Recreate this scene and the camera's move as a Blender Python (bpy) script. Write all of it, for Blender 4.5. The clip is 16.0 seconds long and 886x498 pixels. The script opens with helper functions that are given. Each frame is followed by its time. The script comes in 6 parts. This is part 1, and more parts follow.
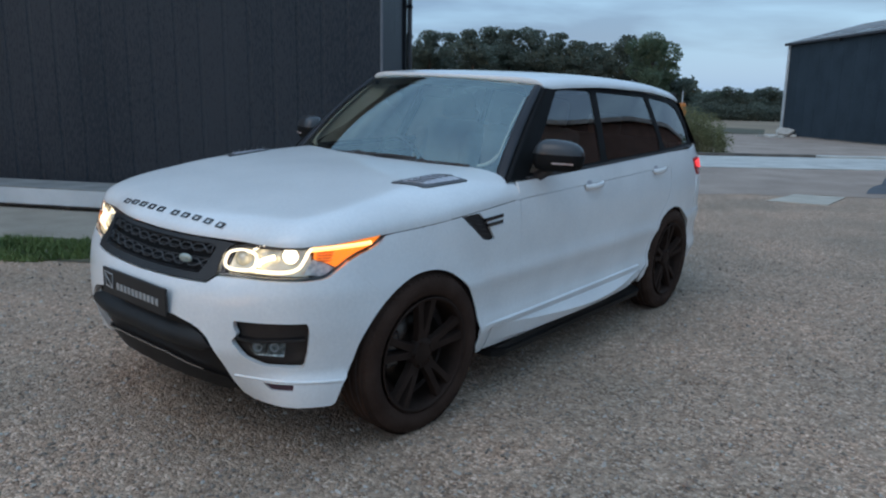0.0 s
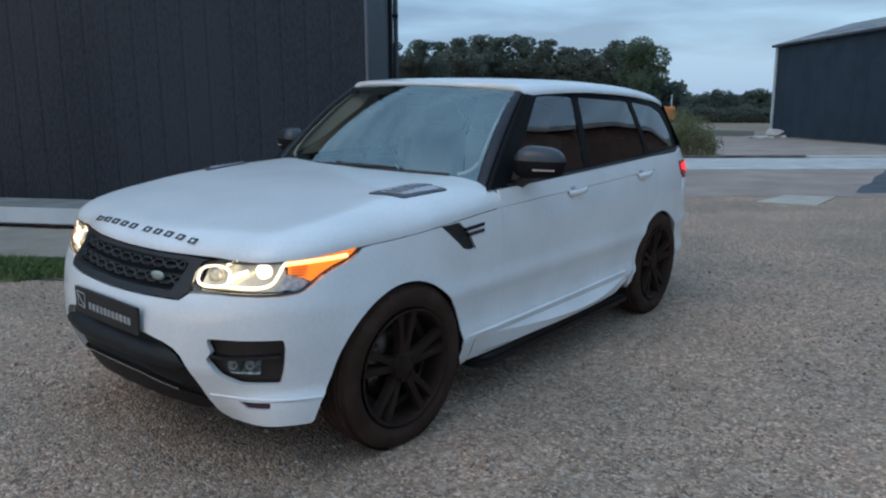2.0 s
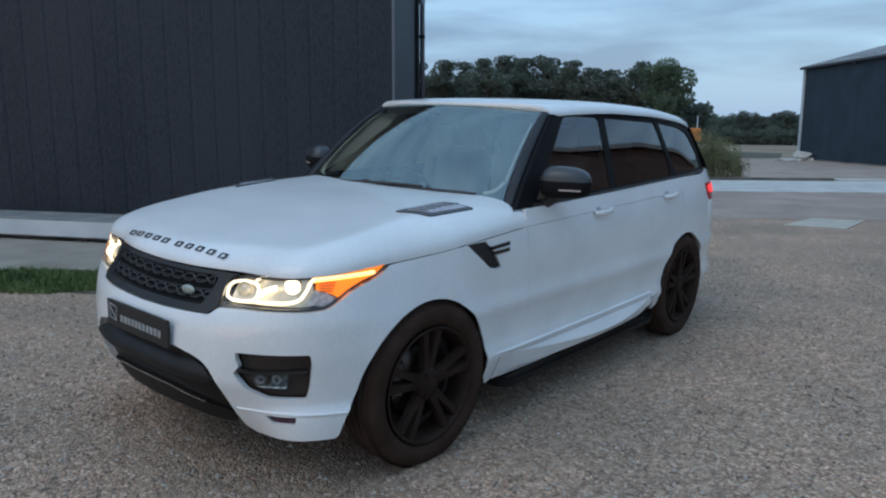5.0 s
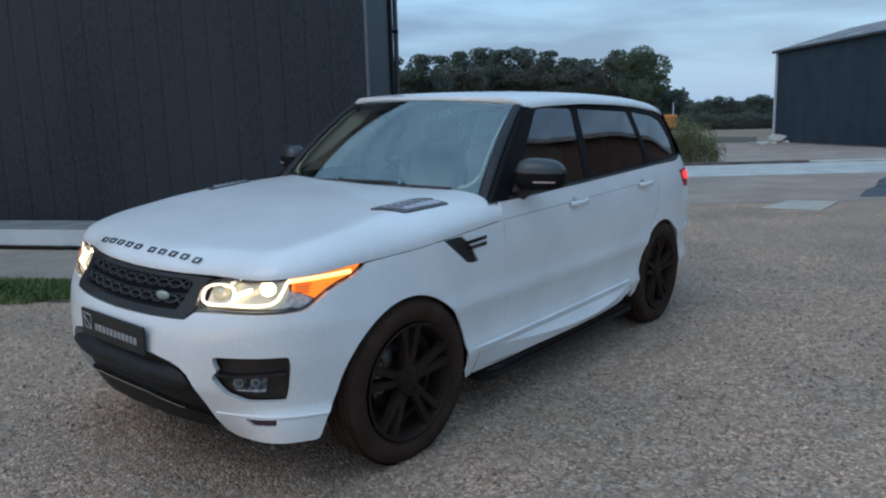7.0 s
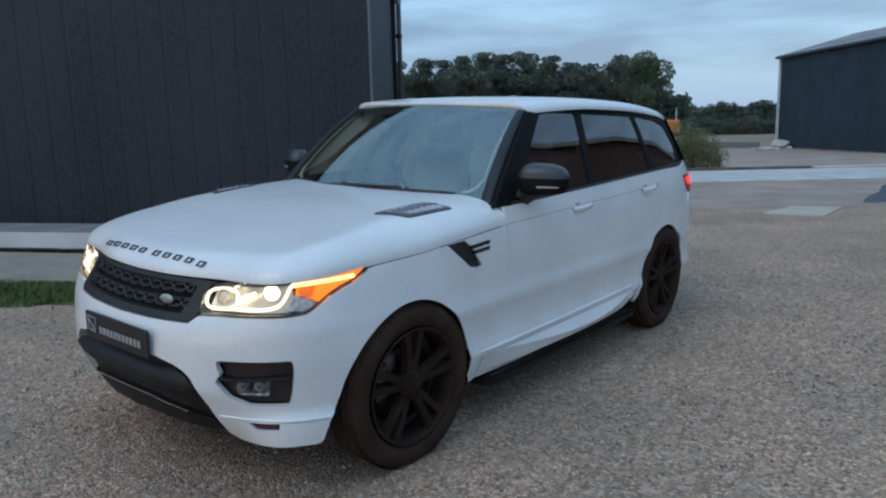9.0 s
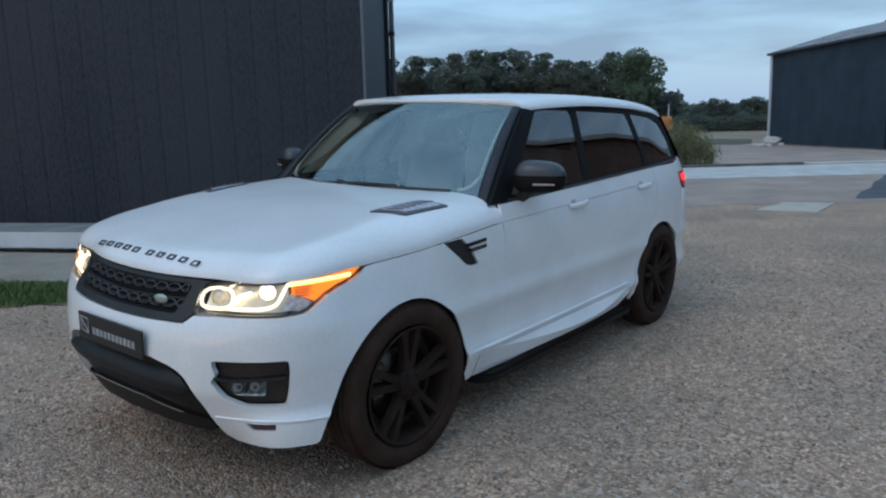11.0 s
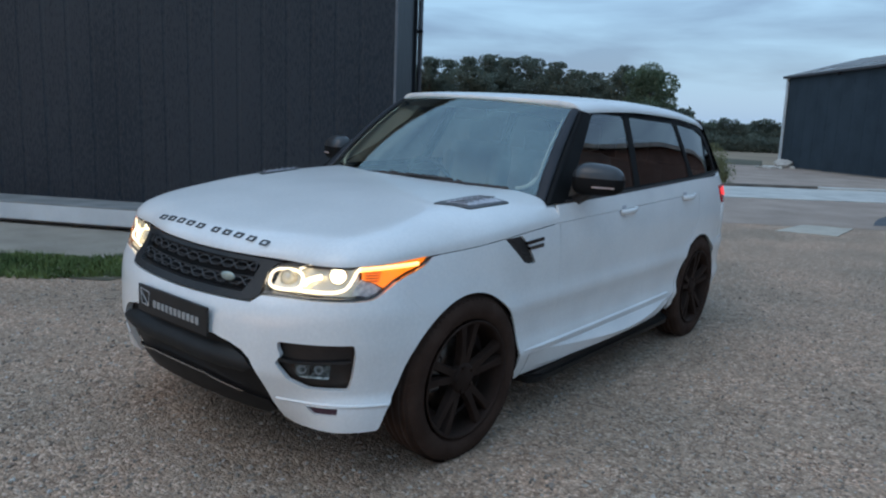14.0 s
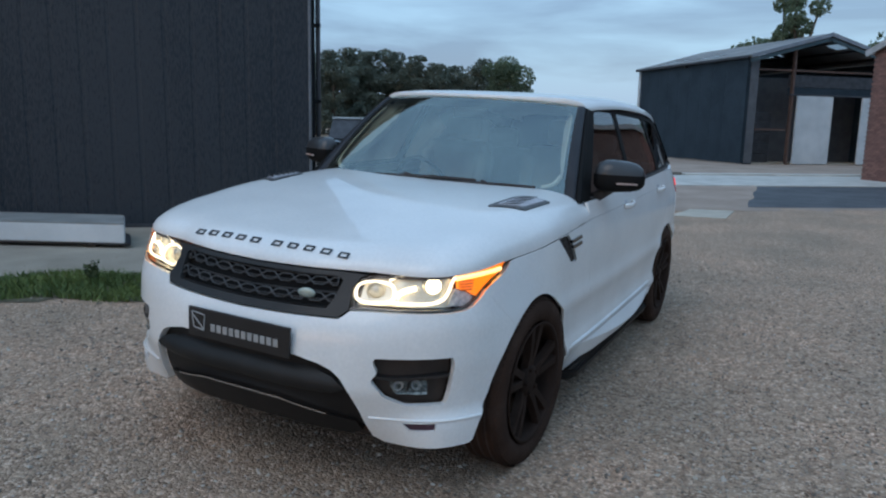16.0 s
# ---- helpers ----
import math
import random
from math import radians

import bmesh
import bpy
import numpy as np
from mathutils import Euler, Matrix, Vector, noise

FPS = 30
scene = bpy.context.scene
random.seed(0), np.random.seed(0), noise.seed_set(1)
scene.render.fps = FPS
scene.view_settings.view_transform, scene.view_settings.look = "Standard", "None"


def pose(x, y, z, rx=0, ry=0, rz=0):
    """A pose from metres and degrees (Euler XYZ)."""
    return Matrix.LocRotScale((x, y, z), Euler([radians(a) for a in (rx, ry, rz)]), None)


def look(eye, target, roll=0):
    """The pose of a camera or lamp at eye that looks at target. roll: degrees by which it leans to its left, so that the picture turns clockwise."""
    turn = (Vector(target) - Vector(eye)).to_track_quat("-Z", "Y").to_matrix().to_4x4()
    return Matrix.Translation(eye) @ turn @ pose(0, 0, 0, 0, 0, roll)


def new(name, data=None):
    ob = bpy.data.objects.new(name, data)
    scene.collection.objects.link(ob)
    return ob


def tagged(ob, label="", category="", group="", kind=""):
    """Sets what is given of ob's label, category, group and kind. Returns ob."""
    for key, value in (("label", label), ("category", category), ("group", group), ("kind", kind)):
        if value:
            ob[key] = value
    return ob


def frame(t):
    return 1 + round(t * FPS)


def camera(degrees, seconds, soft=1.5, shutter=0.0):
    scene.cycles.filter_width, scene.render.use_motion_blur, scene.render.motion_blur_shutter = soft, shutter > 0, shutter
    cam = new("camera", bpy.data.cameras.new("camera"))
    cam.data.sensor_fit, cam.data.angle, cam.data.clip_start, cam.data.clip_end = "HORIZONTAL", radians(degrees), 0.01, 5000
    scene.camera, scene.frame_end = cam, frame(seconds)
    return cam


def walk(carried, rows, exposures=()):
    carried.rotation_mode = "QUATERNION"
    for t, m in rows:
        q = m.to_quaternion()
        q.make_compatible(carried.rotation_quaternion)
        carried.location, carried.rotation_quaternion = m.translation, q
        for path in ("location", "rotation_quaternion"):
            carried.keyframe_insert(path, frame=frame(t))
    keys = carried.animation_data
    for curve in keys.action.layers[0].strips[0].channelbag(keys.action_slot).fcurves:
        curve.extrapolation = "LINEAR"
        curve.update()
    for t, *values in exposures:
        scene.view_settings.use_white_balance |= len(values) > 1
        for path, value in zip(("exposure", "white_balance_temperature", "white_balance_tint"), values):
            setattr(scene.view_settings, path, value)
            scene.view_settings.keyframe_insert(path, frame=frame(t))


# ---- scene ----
cam = camera(62.2, 16.0, soft=2.2)
METRES, EYE, TILT, LEAN, TURN = 1.534, 1.56, 0.0, 0.0, 38.5
HOME_X, HOME_Y = 3.087, -1.66
ROWS = [
    (0.0, 0.0, 0.0, 0.0, 0.21, -11.49, -1.01),
    (0.5, 0.0269, 0.0244, -0.0007, 0.47, -11.15, 0.84),
    (1.0, 0.0355, 0.0421, 0.0027, -0.19, -10.34, 0.54),
    (1.5, 0.0406, 0.0411, -0.0014, -0.45, -10.88, 0.21),
    (2.0, 0.0477, 0.0412, -0.0019, -0.43, -10.82, 0.25),
    (2.5, 0.0441, 0.0437, -0.0012, 0.46, -10.9, 0.22),
    (3.0, 0.0339, 0.036, -0.0021, 1.44, -10.3, -0.4),
    (3.5, 0.037, 0.0303, 0.0007, 1.62, -9.6, -0.22),
    (3.7, 0.0381, 0.0294, 0.0006, 1.59, -9.31, -0.31),
    (5.8, 0.0373, 0.0239, -0.0008, 1.01, -9.52, -0.02),
    (6.0, 0.0413, 0.0262, 0.0016, 0.67, -9.61, 0.19),
    (6.5, 0.0511, 0.0306, 0.0016, -0.35, -9.85, 1.03),
    (7.0, 0.0569, 0.0299, 0.0037, -0.24, -9.83, 1.56),
    (7.5, 0.0515, 0.0256, 0.0041, 0.43, -9.81, 1.71),
    (8.0, 0.0568, 0.0295, 0.0019, 0.39, -10.11, 1.91),
    (8.5, 0.0533, 0.0271, 0.0048, 0.71, -10.21, 1.96),
    (9.0, 0.0537, 0.0268, 0.0056, -0.02, -9.5, 1.37),
    (9.2, 0.0531, 0.0309, 0.0091, -0.39, -9.62, 1.34),
    (11.3, 0.0431, 0.0413, 0.0031, -0.59, -9.7, 1.57),
    (11.5, 0.0446, 0.0361, 0.0023, -0.44, -9.76, 1.53),
    (12.0, 0.0424, 0.0362, -0.0009, -0.18, -10.22, 1.07),
    (12.5, 0.0443, 0.0336, 0.0017, -0.42, -9.9, 1.25),
    (13.0, 0.0358, 0.0343, -0.0006, -0.24, -10.34, 0.93),
    (13.3, -0.0127, 0.0273, -0.007, -0.13, -9.69, -0.88),
    (13.5, -0.0612, 0.0152, -0.0069, 0.12, -9.91, -2.27),
    (13.7, -0.0987, 0.0139, -0.0156, 0.67, -10.04, -3.15),
    (14.0, -0.1509, 0.0439, -0.022, -0.04, -9.52, -2.08),
    (14.2, -0.1952, 0.0846, -0.0261, -1.05, -9.57, -0.75),
    (14.5, -0.2794, 0.1528, -0.0211, -1.04, -10.22, 0.42),
    (14.8, -0.361, 0.1797, -0.013, -1.72, -10.06, 0.35),
    (15.0, -0.4389, 0.1771, -0.0163, -5.38, -9.29, -0.53),
    (15.2, -0.5188, 0.1502, -0.0102, -8.08, -9.22, 0.04),
    (15.5, -0.6262, 0.127, 0.0006, -9.93, -10.15, -0.54),
    (15.8, -0.6993, 0.1264, -0.0057, -10.6, -9.3, -1.43),
    (16.0, -0.744, 0.1494, -0.0143, -11.14, -9.7, -1.18),
]
walk(cam, [(t, pose(HOME_X, HOME_Y, EYE, TILT, LEAN, TURN) @ pose(METRES * x, METRES * y, METRES * z, 90 + pitch, roll, yaw)) for t, x, y, z, yaw, pitch, roll in ROWS])

# ---- world and light ----
world = bpy.data.worlds.new("world")
scene.world = world
world.use_nodes = True
wn, wl = world.node_tree.nodes, world.node_tree.links
wn.clear()
w_out = wn.new("ShaderNodeOutputWorld")
w_add = wn.new("ShaderNodeAddShader")
w_bg1 = wn.new("ShaderNodeBackground")
w_bg2 = wn.new("ShaderNodeBackground")
w_sky = wn.new("ShaderNodeTexSky")
w_sky.sky_type = "NISHITA"
w_sky.sun_disc = False
w_sky.sun_elevation = radians(4)
w_sky.sun_rotation = radians(188)
w_bg1.inputs["Strength"].default_value = 0.05
wl.new(w_sky.outputs[0], w_bg1.inputs["Color"])
w_tc = wn.new("ShaderNodeTexCoord")
w_map = wn.new("ShaderNodeMapping")
w_map.inputs["Scale"].default_value = (1.6, 1.6, 9.0)
w_noise = wn.new("ShaderNodeTexNoise")
w_noise.inputs["Scale"].default_value = 1.7
w_noise.inputs["Detail"].default_value = 5.0
w_noise.inputs["Roughness"].default_value = 0.52
w_noise.inputs["Distortion"].default_value = 0.35
w_ramp = wn.new("ShaderNodeValToRGB")
w_ramp.color_ramp.elements[0].position = 0.42
w_ramp.color_ramp.elements[0].color = (0.197, 0.335, 0.560, 1)
w_ramp.color_ramp.elements[1].position = 0.61
w_ramp.color_ramp.elements[1].color = (0.356, 0.585, 0.842, 1)
wl.new(w_tc.outputs["Generated"], w_map.inputs["Vector"])
wl.new(w_map.outputs[0], w_noise.inputs["Vector"])
# overhead the overcast is more even
w_calm = wn.new("ShaderNodeMapRange")
w_calm.inputs["From Min"].default_value, w_calm.inputs["From Max"].default_value = 0.25, 0.6
w_calm.inputs["To Min"].default_value, w_calm.inputs["To Max"].default_value = 0.0, 0.7
w_even = wn.new("ShaderNodeMix")
w_even.inputs["B"].default_value = 0.515
wl.new(w_calm.outputs[0], w_even.inputs["Factor"])
wl.new(w_noise.outputs["Fac"], w_even.inputs["A"])
wl.new(w_even.outputs["Result"], w_ramp.inputs["Fac"])
# an overcast sky is brighter overhead than at the horizon
w_sep = wn.new("ShaderNodeSeparateXYZ")
w_lift = wn.new("ShaderNodeMapRange")
w_lift.inputs["From Min"].default_value, w_lift.inputs["From Max"].default_value = 0.0, 1.0
w_lift.inputs["To Min"].default_value, w_lift.inputs["To Max"].default_value = 0.80, 1.55
wl.new(w_tc.outputs["Generated"], w_sep.inputs[0])
wl.new(w_sep.outputs["Z"], w_lift.inputs["Value"])
wl.new(w_sep.outputs["Z"], w_calm.inputs["Value"])
wl.new(w_lift.outputs[0], w_bg2.inputs["Strength"])
# clear blue shows between the clouds low down
w_low = wn.new("ShaderNodeValToRGB")
w_low.color_ramp.elements[0].position, w_low.color_ramp.elements[0].color = 0.0, (0.92, 1.0, 1.09, 1)
w_low.color_ramp.elements[1].position, w_low.color_ramp.elements[1].color = 0.32, (1.0, 1.0, 1.0, 1)
w_tint = wn.new("ShaderNodeMix")
w_tint.data_type, w_tint.blend_type = "RGBA", "MULTIPLY"
w_tint.inputs["Factor"].default_value = 1.0
wl.new(w_sep.outputs["Z"], w_low.inputs["Fac"])
wl.new(w_ramp.outputs[0], w_tint.inputs["A"])
wl.new(w_low.outputs[0], w_tint.inputs["B"])
wl.new(w_tint.outputs["Result"], w_bg2.inputs["Color"])
wl.new(w_bg1.outputs[0], w_add.inputs[0])
wl.new(w_bg2.outputs[0], w_add.inputs[1])
wl.new(w_add.outputs[0], w_out.inputs["Surface"])

sun = new("sun", bpy.data.lights.new("sun", "SUN"))
sun.data.energy = 0.58
sun.data.angle = radians(40)
sun.data.color = (1.0, 0.93, 0.88)
sun.matrix_world = look((-2, -14.5, 17), (0, 0, 0))


# ---- materials ----
def material(name, base, base2=None, rough=0.6, metal=0.0, scale=4.0, fine=60.0, fine_amount=0.25, bump=0.0, bump_scale=None,
             coat=0.0, stretch=(1, 1, 1), random_tone=0.0, detail=4.0, spec=0.5):
    """A Principled material with two scales of noise in colour, and a bump."""
    m = bpy.data.materials.new(name)
    m.use_nodes = True
    n, l = m.node_tree.nodes, m.node_tree.links
    b = n["Principled BSDF"]
    b.inputs["Roughness"].default_value = rough
    b.inputs["Metallic"].default_value = metal
    b.inputs["Coat Weight"].default_value = coat
    b.inputs["Coat Roughness"].default_value = 0.05
    b.inputs["Specular IOR Level"].default_value = spec
    if base2 is None:
        b.inputs["Base Color"].default_value = (*base, 1)
        return m
    tc = n.new("ShaderNodeTexCoord")
    mp = n.new("ShaderNodeMapping")
    mp.inputs["Scale"].default_value = stretch
    l.new(tc.outputs["Object"], mp.inputs["Vector"])
    n1 = n.new("ShaderNodeTexNoise")
    n1.inputs["Scale"].default_value = scale
    n1.inputs["Detail"].default_value = detail
    n2 = n.new("ShaderNodeTexNoise")
    n2.inputs["Scale"].default_value = fine
    n2.inputs["Detail"].default_value = 3.0
    l.new(mp.outputs[0], n1.inputs["Vector"])
    l.new(mp.outputs[0], n2.inputs["Vector"])
    add = n.new("ShaderNodeMath")
    add.operation = "MULTIPLY_ADD"
    add.inputs[1].default_value = fine_amount
    l.new(n2.outputs["Fac"], add.inputs[0])
    l.new(n1.outputs["Fac"], add.inputs[2])
    ramp = n.new("ShaderNodeValToRGB")
    ramp.color_ramp.elements[0].position = 0.32 + 0.5 * fine_amount
    ramp.color_ramp.elements[0].color = (*base, 1)
    ramp.color_ramp.elements[1].position = 0.68 + 0.5 * fine_amount
    ramp.color_ramp.elements[1].color = (*base2, 1)
    l.new(add.outputs[0], ramp.inputs["Fac"])
    colour = ramp.outputs[0]
    if random_tone:
        info = n.new("ShaderNodeObjectInfo")
        hsv = n.new("ShaderNodeHueSaturation")
        mr = n.new("ShaderNodeMapRange")
        mr.inputs["To Min"].default_value = 1 - random_tone
        mr.inputs["To Max"].default_value = 1 + random_tone
        l.new(info.outputs["Random"], mr.inputs["Value"])
        l.new(mr.outputs[0], hsv.inputs["Value"])
        l.new(colour, hsv.inputs["Color"])
        colour = hsv.outputs[0]
    l.new(colour, b.inputs["Base Color"])
    if bump:
        n3 = n.new("ShaderNodeTexNoise")
        n3.inputs["Scale"].default_value = bump_scale or fine
        n3.inputs["Detail"].default_value = 4.0
        l.new(mp.outputs[0], n3.inputs["Vector"])
        bp = n.new("ShaderNodeBump")
        bp.inputs["Strength"].default_value = bump
        bp.inputs["Distance"].default_value = 0.02
        l.new(n3.outputs["Fac"], bp.inputs["Height"])
        l.new(bp.outputs[0], b.inputs["Normal"])
    return m


def glow(name, colour, strength, base=(0.8, 0.8, 0.8)):
    m = bpy.data.materials.new(name)
    m.use_nodes = True
    b = m.node_tree.nodes["Principled BSDF"]
    b.inputs["Base Color"].default_value = (*base, 1)
    b.inputs["Emission Color"].default_value = (*colour, 1)
    b.inputs["Emission Strength"].default_value = strength
    return m


def gravel_material():
    """Gravel and worn hardcore: stones as cells, patches of finer dust, reddish and grey drifts."""
    m = bpy.data.materials.new("gravel")
    m.use_nodes = True
    n, l = m.node_tree.nodes, m.node_tree.links
    b = n["Principled BSDF"]
    b.inputs["Roughness"].default_value = 0.92
    tc = n.new("ShaderNodeTexCoord")
    cells = n.new("ShaderNodeTexVoronoi")
    cells.inputs["Scale"].default_value = 75.0
    cells.inputs["Randomness"].default_value = 1.0
    l.new(tc.outputs["Object"], cells.inputs["Vector"])
    tone = n.new("ShaderNodeValToRGB")
    e = tone.color_ramp.elements
    e[0].position, e[0].color = 0.05, (0.195, 0.137, 0.099, 1)
    e[1].position, e[1].color = 0.95, (0.67, 0.530, 0.425, 1)
    for p, c in ((0.35, (0.345, 0.241, 0.172, 1)), (0.7, (0.465, 0.332, 0.243, 1))):
        k = tone.color_ramp.elements.new(p)
        k.color = c
    sep = n.new("ShaderNodeSeparateColor")
    l.new(cells.outputs["Color"], sep.inputs["Color"])
    l.new(sep.outputs["Red"], tone.inputs["Fac"])
    drift = n.new("ShaderNodeTexNoise")
    drift.inputs["Scale"].default_value = 0.8
    drift.inputs["Detail"].default_value = 5.0
    l.new(tc.outputs["Object"], drift.inputs["Vector"])
    dr = n.new("ShaderNodeValToRGB")
    dr.color_ramp.elements[0].position, dr.color_ramp.elements[0].color = 0.34, (0.765, 0.765, 0.735, 1)
    dr.color_ramp.elements[1].position, dr.color_ramp.elements[1].color = 0.66, (1.20, 1.075, 0.995, 1)
    l.new(drift.outputs["Fac"], dr.inputs["Fac"])
    mul = n.new("ShaderNodeMix")
    mul.data_type, mul.blend_type = "RGBA", "MULTIPLY"
    mul.inputs["Factor"].default_value = 1.0
    l.new(tone.outputs[0], mul.inputs["A"])
    l.new(dr.outputs[0], mul.inputs["B"])
    # clumps of dark and pale stones
    clump = n.new("ShaderNodeTexNoise")
    clump.inputs["Scale"].default_value = 22.0
    clump.inputs["Detail"].default_value = 4.0
    clump.inputs["Roughness"].default_value = 0.65
    l.new(tc.outputs["Object"], clump.inputs["Vector"])
    cl = n.new("ShaderNodeMapRange")
    cl.inputs["From Min"].default_value, cl.inputs["From Max"].default_value = 0.36, 0.66
    cl.inputs["To Min"].default_value, cl.inputs["To Max"].default_value = 0.80, 1.27
    l.new(clump.outputs["Fac"], cl.inputs["Value"])
    mul2 = n.new("ShaderNodeMix")
    mul2.data_type, mul2.blend_type = "RGBA", "MULTIPLY"
    mul2.inputs["Factor"].default_value = 1.0
    # dust between the stones
    dust = n.new("ShaderNodeTexNoise")
    dust.inputs["Scale"].default_value = 9.0
    dust.inputs["Detail"].default_value = 6.0
    l.new(tc.outputs["Object"], dust.inputs["Vector"])
    dm = n.new("ShaderNodeMapRange")
    dm.inputs["From Min"].default_value, dm.inputs["From Max"].default_value = 0.42, 0.72
    dm.inputs["To Max"].default_value = 0.75
    l.new(dust.outputs["Fac"], dm.inputs["Value"])
    mix = n.new("ShaderNodeMix")
    mix.data_type = "RGBA"
    mix.inputs["B"].default_value = (0.404, 0.290, 0.205, 1)
    l.new(dm.outputs[0], mix.inputs["Factor"])
    l.new(mul.outputs["Result"], mix.inputs["A"])
    l.new(mix.outputs["Result"], mul2.inputs["A"])
    l.new(cl.outputs[0], mul2.inputs["B"])
    l.new(mul2.outputs["Result"], b.inputs["Base Color"])
    bp = n.new("ShaderNodeBump")
    bp.invert = True
    bp.inputs["Strength"].default_value = 0.85
    bp.inputs["Distance"].default_value = 0.014
    l.new(cells.outputs["Distance"], bp.inputs["Height"])
    l.new(bp.outputs[0], b.inputs["Normal"])
    return m


def stone_material():
    """Loose stones, each of its own tone."""
    m = bpy.data.materials.new("gravel_stone")
    m.use_nodes = True
    n, l = m.node_tree.nodes, m.node_tree.links
    b = n["Principled BSDF"]
    b.inputs["Roughness"].default_value = 0.85
    g = n.new("ShaderNodeNewGeometry")
    r = n.new("ShaderNodeValToRGB")
    e = r.color_ramp.elements
    e[0].position, e[0].color = 0.0, (0.17, 0.142, 0.12, 1)
    e[1].position, e[1].color = 1.0, (0.60, 0.54, 0.47, 1)
    for p, c in ((0.25, (0.27, 0.215, 0.17, 1)), (0.5, (0.38, 0.31, 0.255, 1)), (0.64, (0.34, 0.23, 0.17, 1)), (0.78, (0.46, 0.40, 0.335, 1))):
        r.color_ramp.elements.new(p).color = c
    l.new(g.outputs["Random Per Island"], r.inputs["Fac"])
    tc = n.new("ShaderNodeTexCoord")
    no = n.new("ShaderNodeTexNoise")
    no.inputs["Scale"].default_value = 220.0
    l.new(tc.outputs["Object"], no.inputs["Vector"])
    mx = n.new("ShaderNodeMix")
    mx.data_type, mx.blend_type = "RGBA", "MULTIPLY"
    mx.inputs["Factor"].default_value = 0.35
    l.new(r.outputs[0], mx.inputs["A"])
    l.new(no.outputs["Color"], mx.inputs["B"])
    l.new(mx.outputs["Result"], b.inputs["Base Color"])
    return m


GRAVEL = gravel_material()
STONE = stone_material()
SLAB = material("white_concrete", (0.40, 0.35, 0.285), (0.53, 0.47, 0.385), 0.85, scale=2.5, fine=45, bump=0.15)
CONCRETE = material("pale_concrete", (0.42, 0.405, 0.37), (0.58, 0.56, 0.515), 0.85, scale=1.6, fine=45, bump=0.15)
APRON = material("dusty_concrete", (0.255, 0.222, 0.178), (0.39, 0.34, 0.275), 0.9, scale=1.2, fine=60, bump=0.2)
TARMAC = material("worn_tarmac", (0.055, 0.06, 0.068), (0.10, 0.105, 0.115), 0.85, scale=1.1, fine=120, bump=0.25)
KERB = material("dirty_kerb_concrete", (0.10, 0.09, 0.08), (0.19, 0.165, 0.14), 0.9, scale=2, fine=40)
HARDCORE = material("fine_hardcore", (0.285, 0.213, 0.168), (0.41, 0.312, 0.250), 0.92, scale=0.8, fine=110, fine_amount=0.5, bump=0.3)
FIELD = material("dry_field", (0.20, 0.142, 0.092), (0.30, 0.225, 0.15), 0.95, scale=0.12, fine=3.0, bump=0.2)
CLADDING = material("slate_grey_steel_cladding", (0.0098, 0.0172, 0.0258), (0.0275, 0.0342, 0.0425), 0.58, spec=0.33, scale=0.45, fine=60, fine_amount=1.0, stretch=(1, 1, 0.22), detail=7.0, bump=0.12, bump_scale=14)
CLADDING_FAR = material("blue_grey_steel_cladding", (0.013, 0.025, 0.036), (0.026, 0.041, 0.055), 0.6, spec=0.3, scale=0.9, fine=14, fine_amount=0.7, detail=6.0)
FASCIA = material("teal_steel_fascia", (0.040, 0.075, 0.090), (0.07, 0.11, 0.13), 0.5, scale=2, fine=30)
TRIM = material("grey_steel_flashing", (0.20, 0.22, 0.25), (0.27, 0.29, 0.32), 0.4, scale=2, fine=40, metal=0.3)
DULL_TRIM = material("weathered_steel_flashing", (0.10, 0.11, 0.125), (0.17, 0.18, 0.20), 0.45, scale=2, fine=40)
STEEL_EDGE = material("dull_steel_edge", (0.075, 0.080, 0.090), (0.11, 0.115, 0.125), 0.5, scale=3, fine=40)
DARK_STEEL = material("dark_steel", (0.042, 0.044, 0.05), (0.075, 0.077, 0.085), 0.5, scale=5, fine=80, metal=0.4)
# Black for the pipe brackets and for the shaded gap beside the pipe.
PIPE_BLACK = material("bracket_and_gap_shade_black", (0.008, 0.009, 0.011), (0.016, 0.017, 0.02), 0.6, scale=5, fine=60, spec=0.25)
DUSTY_SHEET = material("dusty_grey_sheet", (0.20, 0.205, 0.20), (0.29, 0.295, 0.285), 0.8, scale=2.5, fine=50, spec=0.2)
WHITE_SHEET = material("white_sheet_steel", (0.47, 0.51, 0.53), (0.59, 0.625, 0.64), 0.45, scale=1.5, fine=40)
DULL_WHITE = material("weathered_white_paint", (0.34, 0.33, 0.32), (0.48, 0.47, 0.46), 0.6, scale=3, fine=40)
ROOF_SHEET = material("grey_fibre_cement", (0.17, 0.17, 0.17), (0.27, 0.27, 0.265), 0.85, scale=0.8, fine=25)
RUST = material("rusty_steel", (0.075, 0.045, 0.037), (0.13, 0.08, 0.065), 0.8, scale=6, fine=60)
BRICK = material("red_brick", (0.17, 0.085, 0.07), (0.26, 0.135, 0.11), 0.9, scale=6, fine=60, random_tone=0.22)
BRICK_WALL = material("weathered_brickwork", (0.125, 0.078, 0.066), (0.19, 0.12, 0.102), 0.9, scale=3, fine=26, fine_amount=0.6, bump=0.3)
GRASS = material("grass_blades", (0.055, 0.092, 0.020), (0.13, 0.175, 0.045), 0.75, scale=2.0, fine=20)


